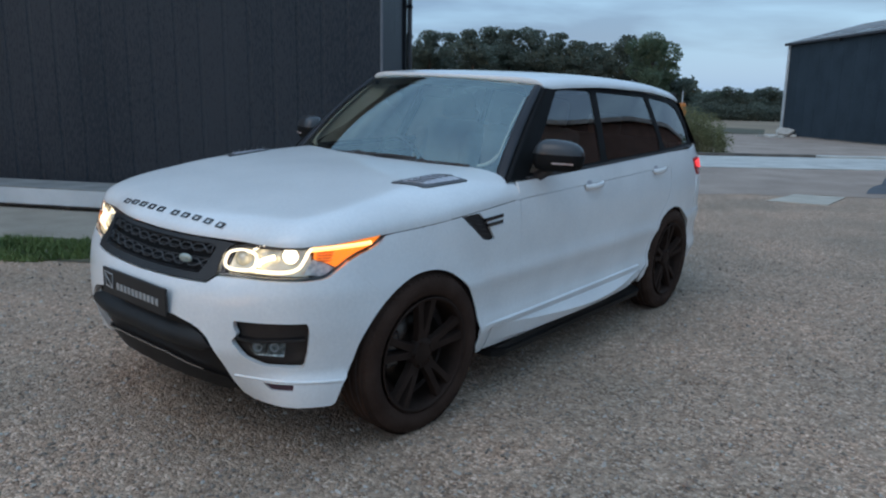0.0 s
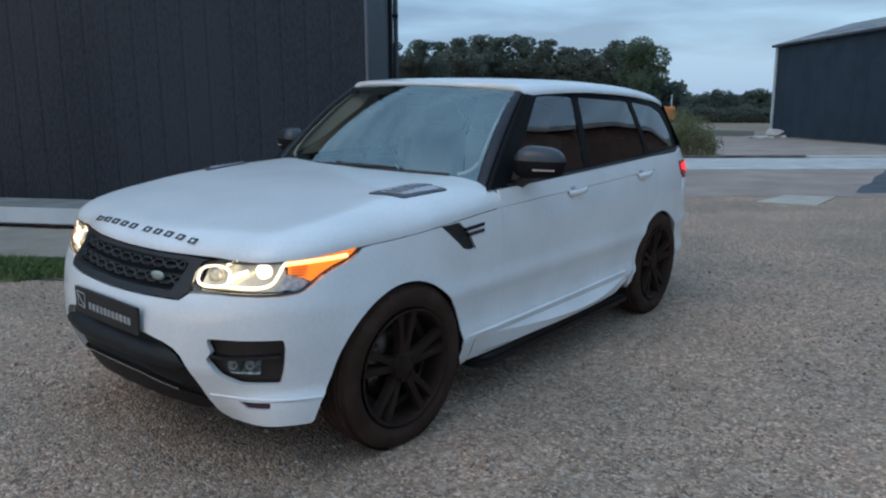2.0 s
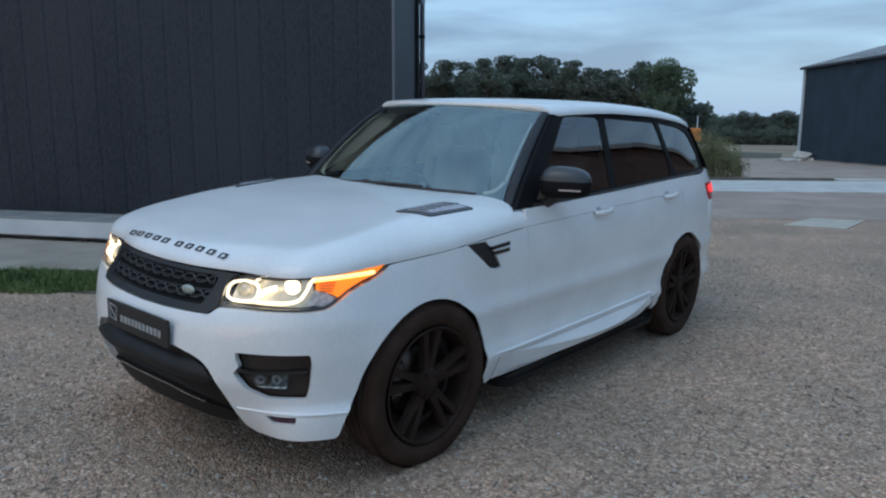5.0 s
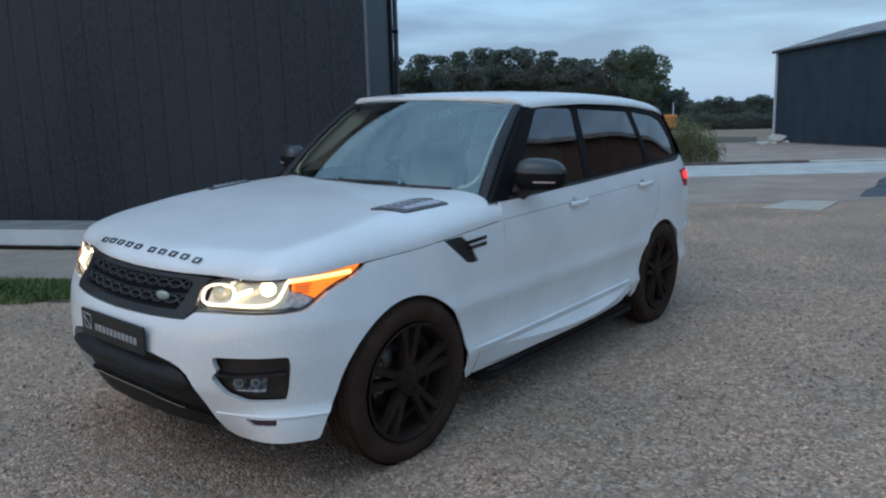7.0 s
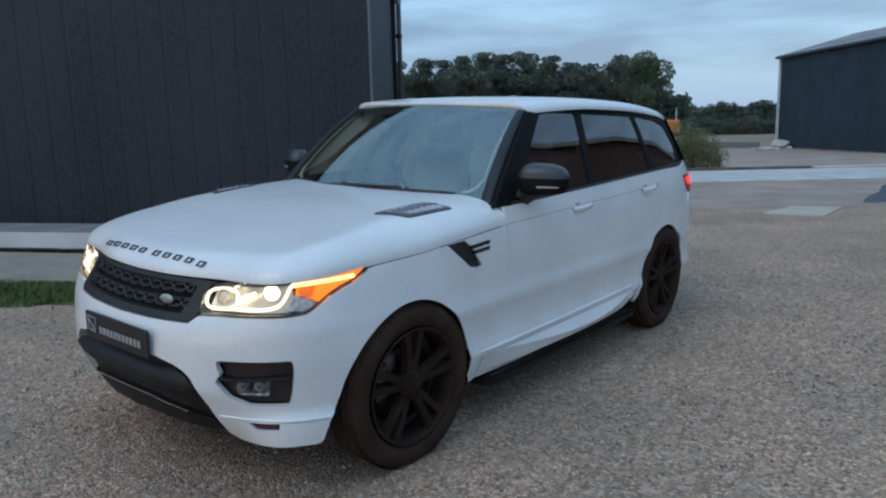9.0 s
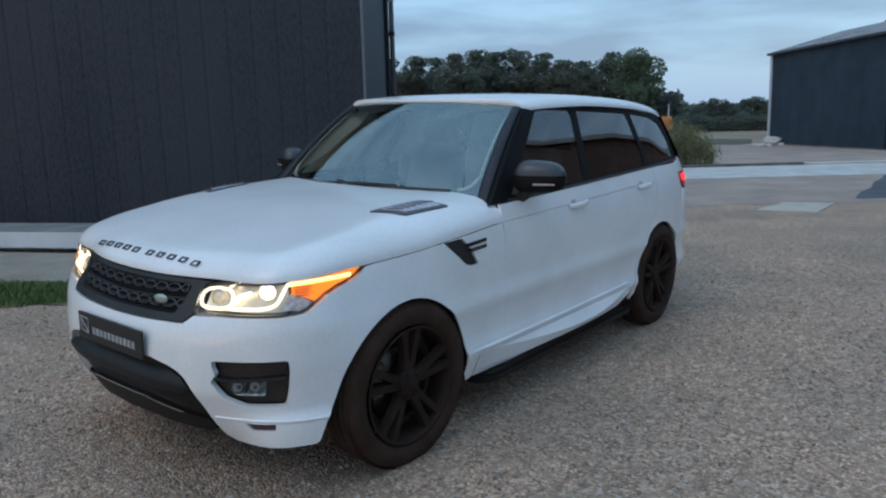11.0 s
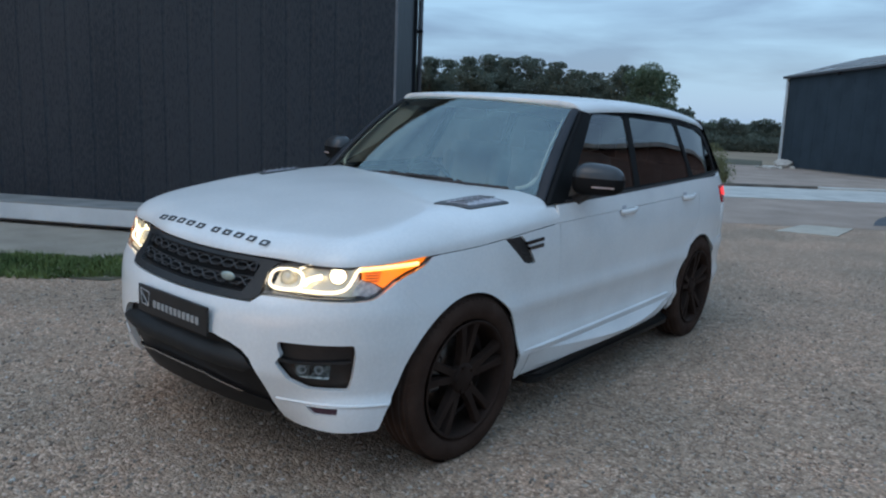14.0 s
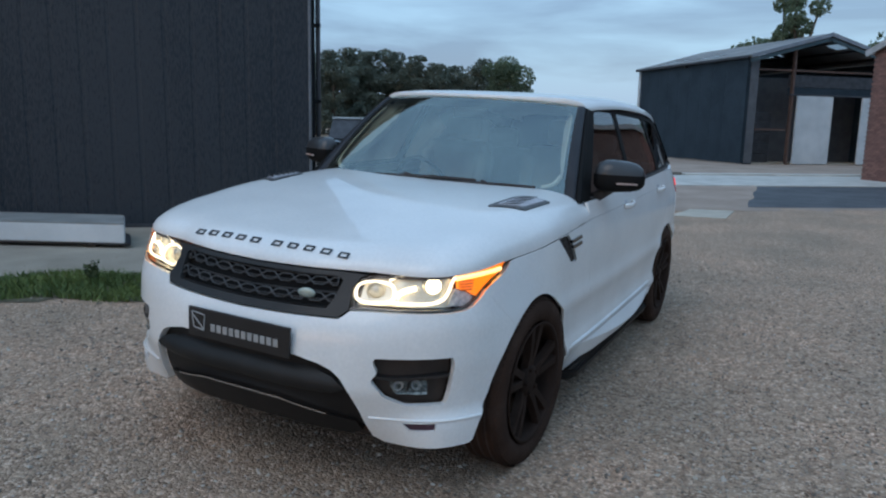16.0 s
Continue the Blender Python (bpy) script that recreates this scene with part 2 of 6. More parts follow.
def foliage(name, dark, light, see_through=0.35, **kw):
    """Leaves or thin sheet that let some light through."""
    m = material(name, dark, light, 0.75, **kw)
    n, l = m.node_tree.nodes, m.node_tree.links
    b = n["Principled BSDF"]
    t, x = n.new("ShaderNodeBsdfTranslucent"), n.new("ShaderNodeMixShader")
    l.new(b.inputs["Base Color"].links[0].from_socket, t.inputs["Color"])
    x.inputs[0].default_value = see_through
    l.new(b.outputs[0], x.inputs[1])
    l.new(t.outputs[0], x.inputs[2])
    l.new(x.outputs[0], n["Material Output"].inputs["Surface"])
    return m


PINE = foliage("pine_needles", (0.112, 0.136, 0.110), (0.188, 0.215, 0.168), 0.5, scale=0.5, fine=6, fine_amount=0.6)
LEAF = foliage("broad_leaves", (0.108, 0.150, 0.094), (0.185, 0.232, 0.145), 0.5, scale=0.6, fine=6, fine_amount=0.6)
SCRUB = foliage("dry_scrub_leaves", (0.155, 0.165, 0.075), (0.30, 0.285, 0.15), 0.5, scale=3, fine=20)
WEED_LEAF = foliage("dark_weed_leaves", (0.035, 0.060, 0.020), (0.075, 0.105, 0.040), 0.35, scale=8, fine=60)
BARK = material("bark", (0.06, 0.045, 0.032), (0.13, 0.10, 0.075), 0.9, scale=8, fine=60, bump=0.5)
ROOFLIGHT = foliage("translucent_sheet", (0.62, 0.66, 0.68), (0.76, 0.79, 0.80), 0.8, scale=3, fine=40)
_n, _l = ROOFLIGHT.node_tree.nodes, ROOFLIGHT.node_tree.links
_t, _x = _n.new("ShaderNodeBsdfTranslucent"), _n.new("ShaderNodeMixShader")
_t.inputs["Color"].default_value = (0.75, 0.78, 0.78, 1)
_x.inputs[0].default_value = 0.7
_l.new(_n["Principled BSDF"].outputs[0], _x.inputs[1])
_l.new(_t.outputs[0], _x.inputs[2])
_l.new(_x.outputs[0], _n["Material Output"].inputs["Surface"])
SLATE = material("weathered_slate", (0.030, 0.030, 0.033), (0.055, 0.054, 0.057), 0.9, spec=0.15, scale=2, fine=25)
SOIL = material("dark_soil", (0.06, 0.055, 0.03), (0.11, 0.095, 0.06), 0.95, scale=4, fine=60)
ORANGE = material("orange_plastic", (0.55, 0.17, 0.03), (0.65, 0.24, 0.05), 0.5, scale=5, fine=30)
RUBBLE = material("broken_concrete", (0.40, 0.37, 0.33), (0.60, 0.57, 0.52), 0.9, scale=5, fine=60)


# ---- mesh helpers ----
def mesh_object(name, verts, faces, mat, parent=None, smooth=False, label=""):
    me = bpy.data.meshes.new(name)
    me.from_pydata([tuple(v) for v in verts], [], [tuple(f) for f in faces])
    me.materials.append(mat)
    if smooth:
        for p in me.polygons:
            p.use_smooth = True
    me.update()
    ob = new(name, me)
    if parent is not None:
        ob.parent = parent
    if label:
        ob["label"] = label
    return ob


def part(name, bm, mat, parent=None, label="", smooth=False):
    """One bmesh as one mesh object under a thing or a part."""
    me = bpy.data.meshes.new(name)
    bm.to_mesh(me)
    bm.free()
    me.materials.append(mat)
    if smooth:
        for p in me.polygons:
            p.use_smooth = True
    ob = new(name, me)
    if parent is not None:
        ob.parent = parent
    if label:
        ob["label"] = label
    return ob


def add_box(bm, c, s, bevel=0.0, rz=0.0, m=None):
    """A box of size s round c, bevelled, into bm."""
    g = bmesh.ops.create_cube(bm, size=1.0)
    mm = (m or Matrix.Identity(4)) @ Matrix.Translation(c) @ Matrix.Rotation(rz, 4, "Z") @ Matrix.Diagonal((*s, 1))
    bmesh.ops.transform(bm, matrix=mm, verts=g["verts"])
    if bevel:
        edges = {e for v in g["verts"] for e in v.link_edges}
        bmesh.ops.bevel(bm, geom=list(edges), offset=bevel, segments=2, affect="EDGES", profile=0.6)
    return bm


def box(c, s, bevel=0.0, rz=0.0, m=None):
    return add_box(bmesh.new(), c, s, bevel, rz, m)


def add_rod(bm, a, b, r, r2=None, segments=10):
    """A round bar from a to b."""
    a, b = Vector(a), Vector(b)
    d = b - a
    g = bmesh.ops.create_cone(bm, cap_ends=True, segments=segments, radius1=r, radius2=r if r2 is None else r2, depth=d.length)
    bmesh.ops.transform(bm, matrix=Matrix.Translation((a + b) / 2) @ d.to_track_quat("Z", "Y").to_matrix().to_4x4(), verts=g["verts"])
    return bm


def rod(a, b, r, r2=None, segments=10):
    return add_rod(bmesh.new(), a, b, r, r2, segments)


def thing(name, label, category, group="", m=None):
    ob = new(name)
    ob.empty_display_size = 0.2
    if m is not None:
        ob.matrix_basis = m
    return tagged(ob, label, category, group)


# ---- ground ----
YARD = radians(37.0)                       # the barns' bearing
UX, UY = math.cos(YARD), math.sin(YARD)    # along the left barn's front
VX, VY = -UY, UX                           # away from the camera


def yard(u, v, z=0.0):
    """A place in the yard's axes: u along the barn's front, v away, from the barn's corner."""
    return (-4.52 + u * UX + v * VX, 6.41 + u * UY + v * VY, z)


def sheet(name, corners, mat, z, label="", kind="structure", thick=0.0):
    bm = bmesh.new()
    vs = [bm.verts.new((x, y, z)) for x, y in corners]
    f = bm.faces.new(vs)
    if f.normal.z < 0 or f.calc_area() and (f.normal_update() or f.normal.z < 0):
        f.normal_flip()
    if thick:
        g = bmesh.ops.extrude_face_region(bm, geom=[f])
        for v in g["geom"]:
            if isinstance(v, bmesh.types.BMVert):
                v.co.z += thick
    bmesh.ops.recalc_face_normals(bm, faces=bm.faces)
    return tagged(part(name, bm, mat), label, kind=kind)


def rise(x, y):
    """The yard swells gently under the car's right-hand wheels."""
    x, y = np.asarray(x, float), np.asarray(y, float)
    across = np.interp(x, (-3.0, -1.5, 0.85, 1.5, 3.6), (0.0, 0.073, -0.026, -0.030, 0.0))
    along = np.interp(y, (-2.6, -0.4, 5.4, 8.0), (0.0, 1.0, 1.0, 0.0))
    along = along * along * (3 - 2 * along)
    return across * along


def ground_sheet():
    xs = [-900, -200, -60, -20, -8, -5] + list(np.arange(-4, 4.01, 0.2)) + [6, 10, 25, 60, 200, 900]
    ys = [-900, -200, -60, -20, -6] + list(np.arange(-4, 9.01, 0.2)) + [12, 16, 30, 60, 200, 900]
    rng = np.random.default_rng(2)
    verts = []
    for y in ys:
        for x in xs:
            near = abs(x) < 4.5 and -4.5 < y < 9.5
            verts.append((x, y, float(rise(x, y)) + (rng.uniform(-0.004, 0.004) if near else 0.0)))
    n = len(xs)
    faces = [(j * n + i, j * n + i + 1, (j + 1) * n + i + 1, (j + 1) * n + i) for j in range(len(ys) - 1) for i in range(n - 1)]
    return tagged(mesh_object("ground", verts, faces, GRAVEL, smooth=True), "grey and reddish gravel yard with worn tracks", kind="structure")


ground = ground_sheet()


YM = Matrix.Translation((-4.52, 6.41, 0)) @ Matrix.Rotation(YARD, 4, "Z")     # yard axes


def ragged(name, u0, u1, v0, v1, mat, z, label, step=0.35, rough=0.12, kind="structure"):
    """A flat sheet of ground with uneven borders, in yard axes."""
    rng = random.Random(name)
    pts = []
    nu, nv = max(2, int((u1 - u0) / step)), max(2, int((v1 - v0) / step))
    pts += [(u0 + (u1 - u0) * i / nu, v0) for i in range(nu)]
    pts += [(u1, v0 + (v1 - v0) * i / nv) for i in range(nv)]
    pts += [(u1 - (u1 - u0) * i / nu, v1) for i in range(nu)]
    pts += [(u0, v1 - (v1 - v0) * i / nv) for i in range(nv)]
    pts = [yard(u + rng.uniform(-rough, rough), v + rng.uniform(-rough, rough))[:2] for u, v in pts]
    return sheet(name, pts, mat, z, label, kind)


ragged("pavement_hardcore", 1.5, 40, 2.2, 7.9, HARDCORE, 0.004, "fine rolled grey hardcore before the concrete road", 0.6, 0.35)
ragged("pavement_far", -6, 60, 12.0, 30.0, HARDCORE, 0.005, "pale stony track and yard beyond the concrete road", 0.8, 0.3)
ragged("pavement_apron", -40, 0.8, -3.3, 8.0, APRON, 0.008, "dusty beige concrete apron along the barn", 0.4, 0.05)
ragged("field", -80, 34.0, 30.0, 120, FIELD, 0.008, "dry stubble field behind the yard", 2.0, 0.5)
road = tagged(part("road", box((20, 9.75, 0.0), (80, 4.1, 0.06), 0.008, m=YM), CONCRETE), "pale concrete road crossing the yard", kind="structure")
kerb = tagged(part("kerb", box((-1.5, 12.0, 0.05), (27, 0.16, 0.11), 0.015, m=YM), KERB), "dark low kerb along the concrete road", kind="structure")
tagged(part("road_lip", box((40, 11.98, 0.04), (55.9, 0.5, 0.08), 0.012, m=YM), CONCRETE), "raised pale edge of the concrete road", kind="structure")
sheet("soil_strip", [(-21.5, 51.0), (-14.7, 51.2), (-10.9, 49.6), (-8.6, 41.0), (-9.4, 40.2), (-11.2, 40.6), (-17.0, 42.0)], SOIL, 0.014, "dark turned soil at the field's edge")


def tarmac_patch():
    """Laid against the road, its end cut askew."""
    rng = random.Random(9)
    f = [(8.6 + 3.4 * i / 8, 2.6 + 5.05 * i / 8) for i in range(9)] + [(14 + 3 * i, 7.65) for i in range(6)] + [(29 - 1.2 * i, 2.5) for i in range(17)]
    pts = [yard(u + rng.uniform(-0.05, 0.05), min(7.65, v + rng.uniform(-0.03, 0.03)))[:2] for u, v in f]
    return sheet("pavement_tarmac", pts, TARMAC, 0.009, "dark patch of fresh tarmac")


tarmac_patch()

slab = sheet("concrete_cover_slab", [(-0.28, 11.17), (-0.16, 12.5), (0.62, 12.72), (0.62, 11.32)], SLAB, -0.02, "", "", 0.035)
tagged(slab, "pale square concrete cover slab set in the gravel", "cover slab")


# ---- barns ----
def ribbed(name, length, height, mat, parent, m, pitch=0.36, groove=0.035, depth=0.007, back=0.08):
    """A sheet of box-profile cladding: flat pans with narrow vertical grooves, thick behind. Along x, facing -y."""
    prof = [(0.0, 0.0)]
    n = int(length / pitch)
    for i in range(1, n):
        c = i * pitch
        prof += [(c - groove, 0.0), (c - groove * 0.5, depth), (c + groove * 0.5, depth), (c + groove, 0.0)]
    prof += [(length, 0.0)]
    verts, faces = [], []
    for x, y in prof:
        verts += [(x, y, 0.0), (x, y, height)]
    k = len(prof)
    for i in range(k - 1):
        faces.append((2 * i, 2 * i + 2, 2 * i + 3, 2 * i + 1))
    b = len(verts)
    verts += [(0, back, 0), (0, back, height), (length, back, 0), (length, back, height)]
    faces += [(b, b + 1, b + 3, b + 2), (0, 1, b + 1, b), (2 * k - 2, b + 2, b + 3, 2 * k - 1)]
    verts = [m @ Vector(v) for v in verts]
    return mesh_object(name, verts, faces, mat, parent)


def left_barn():
    t = thing("steel_barn", "large barn clad in slate-grey ribbed steel sheets", "barn")
    L, H = 34.0, 7.2
    ribbed("front_wall", L, H, CLADDING, t, YM @ Matrix.Translation((-L, 0, 0.06)))
    ribbed("end_wall", 3.4, H, CLADDING, t, YM @ Matrix.Translation((-0.01, 0.09, 0.06)) @ Matrix.Rotation(radians(90), 4, "Z"), 0.30)
    part("plinth", box((-L / 2, 0.03, 0.03), (L, 0.10, 0.06), m=YM), DARK_STEEL, t)
    part("rear_wall", box((-L / 2 - 0.1, 3.45, H / 2), (L, 0.12, H), m=YM), CLADDING, t)
    part("far_wall", box((-L, 1.8, H / 2), (0.12, 3.2, H), m=YM), CLADDING, t)
    part("corner_flashing", box((-0.018, -0.012, H / 2 + 0.06), (0.034, 0.022, H), 0.004, m=YM), DULL_TRIM, t, "dull grey folded steel corner flashing")
    bm = box((-L / 2, 1.7, H + 0.12), (L + 0.5, 4.0, 0.12), 0.02, m=YM)
    part("roof", bm, ROOF_SHEET, t)
    part("gutter", box((-L / 2, -0.12, H), (L + 0.3, 0.16, 0.14), 0.03, m=YM), DARK_STEEL, t)
    # Black strip stands in for the shade between downpipe and wall.
    part("gap_shade_strip", box((0.005, 3.60, H / 2), (0.10, 0.30, H), 0.008, m=YM), PIPE_BLACK, t, "black strip for the shaded gap beside the downpipe")
    p = part("downpipe", rod(YM @ Vector((0.112, 3.70, 0.05)), YM @ Vector((0.112, 3.70, H)), 0.048), STEEL_EDGE, t, "grey round downpipe with dark brackets", True)
    for z in (1.9, 3.3, 4.9):
        part("pipe_bracket", box((0.09, 3.67, z), (0.15, 0.16, 0.06), 0.008, m=YM), PIPE_BLACK, p)
    part("pipe_joint", rod(YM @ Vector((0.112, 3.70, 3.9)), YM @ Vector((0.112, 3.70, 4.05)), 0.056), TRIM, p)
    return t


left_barn()


def far_barn():
    t = thing("portal_frame_barn", "blue-grey steel barn with an open framed gable end and white doors", "barn")
    L, W, H, R = 9.6, 7.6, 4.70, 5.72
    m = Matrix.Translation((-1.33, 33.5, 0)) @ Matrix.Rotation(radians(41), 4, "Z")
    ribbed("side_wall", L, H, CLADDING_FAR, t, m @ Matrix.Translation((0, L, 0)) @ Matrix.Rotation(radians(-90), 4, "Z"), 1.0)
    part("far_side_wall", box((W, L / 2, H / 2), (0.1, L, H), m=m), CLADDING_FAR, t)
    part("back_wall", box((W / 2, L, H / 2), (W - 0.12, 0.1, H), m=m), CLADDING_FAR, t)
    part("corner_flashing", box((0.0, L + 0.02, H / 2), (0.16, 0.16, H), 0.01, m=m), WHITE_SHEET, t, "pale corner flashing")
    part("corner_panel", box((0.29, -0.02, H / 2), (0.46, 0.10, H), 0.01, m=m), CLADDING_FAR, t)
    part("corner_flashing", box((0.30, -0.09, H / 2), (0.40, 0.03, H - 0.1), 0.01, m=m), STEEL_EDGE, t, "dull grey corner flashing")
    # roof of two slopes, with overhang and pale verge
    a = math.atan2(R - H, W / 2)
    s = math.hypot(W / 2, R - H) + 0.25
    for side in (-1, 1):
        c = (W / 2 + side * (W / 4 + 0.08), L / 2 - 0.1, (H + R) / 2 + 0.02)
        mm = m @ Matrix.Translation(c) @ Matrix.Rotation(side * a, 4, "Y")
        # sheets laid round two openings, which hold the rooflights
        bm = bmesh.new()
        if side < 0:
            x0, x1, spans = -1.70, -0.65, [(-1.5, 0.1), (1.8, 3.4)]
        else:
            x0, x1, spans = -1.05, -0.25, [(-4.45, -3.45), (0.1, 1.7)]
        end = L / 2 + 0.3
        add_box(bm, ((-s / 2 + x0) / 2, 0, 0.05), (x0 + s / 2, L + 0.6, 0.06), m=mm)
        add_box(bm, ((s / 2 + x1) / 2, 0, 0.05), (s / 2 - x1, L + 0.6, 0.06), m=mm)
        for a0, a1 in ((-end, spans[0][0]), (spans[0][1], spans[1][0]), (spans[1][1], end)):
            add_box(bm, ((x0 + x1) / 2, (a0 + a1) / 2, 0.05), (x1 - x0, a1 - a0, 0.06), m=mm)
        slope = part("roof_slope", bm, ROOF_SHEET, t)
        for a0, a1 in spans:
            part("rooflight", box(((x0 + x1) / 2, (a0 + a1) / 2, 0.055), (x1 - x0, a1 - a0, 0.02), m=mm), ROOFLIGHT, slope, "translucent pale rooflight")
        part("verge", box((0, -L / 2 - 0.36, 0.02), (s, 0.10, 0.17), 0.01, m=mm), TRIM, t, "pale grey verge flashing")
        part("rafter", box((0, -L / 2 - 0.28, -0.17), (s, 0.08, 0.16), 0.01, m=mm), FASCIA, t, "teal steel fascia under the verge")
        part("rafter", box((0, 0.2, -0.10), (s, 0.12, 0.12), 0.01, m=mm), DARK_STEEL, t)
        for k in range(3):
            part("purlin", box((-1.2 + 1.2 * k, 0, -0.03), (0.06, L - 0.2, 0.10), m=mm), DARK_STEEL, t)
    part("gutter", box((-0.14, L / 2, H), (0.16, L + 0.5, 0.12), 0.03, m=m), DARK_STEEL, t)
    # gable: steel posts and rails, white sliding doors, dark panel above them
    for x, h in ((2.36, H + 0.42), (W, H)):
        part("post", box((x, 0.0, h / 2), (0.11, 0.16, h), 0.01, m=m), RUST, t, "rusty steel gable post")
    part("rail", box((1.45, 0.02, 1.57), (1.7, 0.06, 0.08), 0.01, m=m), RUST, t, "rusty purlin rail")
    part("rail", box((W / 2 + 0.2, 0.02, 4.20), (W - 0.5, 0.06, 0.08), 0.01, m=m), RUST, t, "rusty purlin rail")
    part("lintel_panel", box((4.85, 0.10, 3.28), (5.3, 0.05, 0.36), 0.01, m=m), CLADDING_FAR, t, "dark sheet panel above the doors")
    part("upper_panel", box((4.85, 0.12, 3.75), (5.3, 0.04, 0.54), 0.01, m=m), DARK_STEEL, t)
    # Added sheet; its lifted grey sets how bright the interior looks.
    part("interior_tone_sheet", box((W / 2, 1.9, 2.0), (W - 0.2, 0.06, 4.0), m=m), STEEL_EDGE, t)
    d = part("sliding_door", box((3.52, -0.10, 1.56), (1.88, 0.08, 3.06), 0.02, m=m), WHITE_SHEET, t, "white sheet-metal sliding door")
    part("door_rail", box((4.85, -0.08, 3.13), (5.3, 0.08, 0.08), 0.01, m=m), DARK_STEEL, t)
    for x in (2.60, 4.44):
        part("door_edge", box((x, -0.15, 1.56), (0.06, 0.03, 3.04), 0.005, m=m), WHITE_SHEET, d)
    part("sliding_door", box((6.78, -0.10, 1.56), (1.40, 0.08, 3.06), 0.02, m=m), WHITE_SHEET, t, "white sheet-metal sliding door")
    for i in range(5):
        part("crate", box((1.35, 1.1, 0.25 + 0.47 * i), (1.25, 0.7, 0.44), 0.02, m=m), DARK_STEEL, t)
    part("floor_slab", box((W / 2, L / 2, 0.03), (W, L, 0.05), m=m), APRON, t)
    return t


far_barn()


def brick_building():
    """A brick farm building whose gable faces the yard, with courses of single bricks at its near corner."""
    t = thing("brick_farm_building", "red brick farm building with slate roof and white bargeboards", "farm building")
    m = YM @ Matrix.Translation((17.45, 10.4, 0)) @ Matrix.Rotation(radians(-90), 4, "Z")
    L, D, H, R = 21.8, 16.0, 4.05, 7.9         # gable width, depth, eaves, ridge
    bm = bmesh.new()
    gable = [(0, 0), (L, 0), (L, H), (L / 2, R - 0.12), (0, H)]
    a = [bm.verts.new(m @ Vector((x, 0.01, z))) for x, z in gable]
    b = [bm.verts.new(m @ Vector((x, 0.31, z))) for x, z in gable]
    bm.faces.new(a[::-1])
    bm.faces.new(b)
    for i in range(5):
        bm.faces.new((a[i], a[(i + 1) % 5], b[(i + 1) % 5], b[i]))
    bmesh.ops.recalc_face_normals(bm, faces=bm.faces)
    part("gable_wall", bm, BRICK_WALL, t)
    for x in (0.155, L - 0.155):
        part("side_wall", box((x, D / 2 + 0.31, H / 2), (0.30, D, H), m=m), BRICK_WALL, t)
    part("rear_wall", box((L / 2, D + 0.46, H / 2), (L, 0.3, H), m=m), BRICK_WALL, t)
    pitch = math.atan2(R - H, L / 2)
    s = math.hypot(L / 2, R - H) + 0.25
    for side in (-1, 1):
        mm = m @ Matrix.Translation((L / 2 + side * (L / 4 + 0.1), D / 2 + 0.2, (H + R) / 2)) @ Matrix.Rotation(side * pitch, 4, "Y")
        part("roof_slope", box((0, 0, 0.05), (s, D + 0.7, 0.10), 0.01, m=mm), SLATE, t)
        part("bargeboard", box((0, -D / 2 - 0.37, -0.03), (s, 0.05, 0.20), 0.01, m=mm), DULL_WHITE, t, "white painted bargeboard")
    part("gutter", box((-0.12, D / 2, H - 0.05), (0.12, D, 0.10), 0.03, m=m), DULL_WHITE, t, "white gutter")
    for x in (4.6, 8.4, 13.4, 17.2):
        w = part("window", box((x, -0.005, 2.0), (1.3, 0.06, 1.3), 0.01, m=m), DULL_WHITE, t)
        for k in (-1, 1):
            part("pane", box((x + k * 0.3, -0.037, 2.0), (0.52, 0.02, 1.12), m=m), DARK_STEEL, w)
    return t, m


def brick_courses(t, m):
    """Single bricks laid proud of the mortar along the corner that faces the yard."""
    me = bpy.data.meshes.new("brick")
    bm = box((0, 0, 0), (0.215, 0.05, 0.065), 0.004)
    bm.to_mesh(me)
    bm.free()
    me.materials.append(BRICK)
    for row in range(54):
        for col in range(5):
            x = 0.12 + 0.225 * col + (0.11 if row % 2 else 0.0)
            ob = new("brick", me)
            ob.parent = t
            ob.matrix_basis = m @ Matrix.Translation((x, -0.012 + 0.003 * ((row * 7 + col * 3) % 4), 0.045 + 0.075 * row))


BRICK_BUILDING, BRICK_M = brick_building()
brick_courses(BRICK_BUILDING, BRICK_M)


# ---- beam by the barn ----
def skewed_slab(bm, length, width, skew, z0, z1, m):
    """A long slab along -x whose end is cut askew."""
    f = [(0, 0), (-skew * 0.85, width * 0.93), (-skew, width), (-length, width), (-length, 0)]
    lo = [bm.verts.new(m @ Vector((x, y, z0))) for x, y in f]
    hi = [bm.verts.new(m @ Vector((x, y, z1))) for x, y in f]
    n = len(f)
    bm.faces.new(hi)
    bm.faces.new(lo[::-1])
    for i in range(n):
        bm.faces.new((lo[i], lo[(i + 1) % n], hi[(i + 1) % n], hi[i]))
    bmesh.ops.recalc_face_normals(bm, faces=bm.faces)
    bmesh.ops.bevel(bm, geom=bm.edges[:], offset=0.012, segments=2, affect="EDGES")


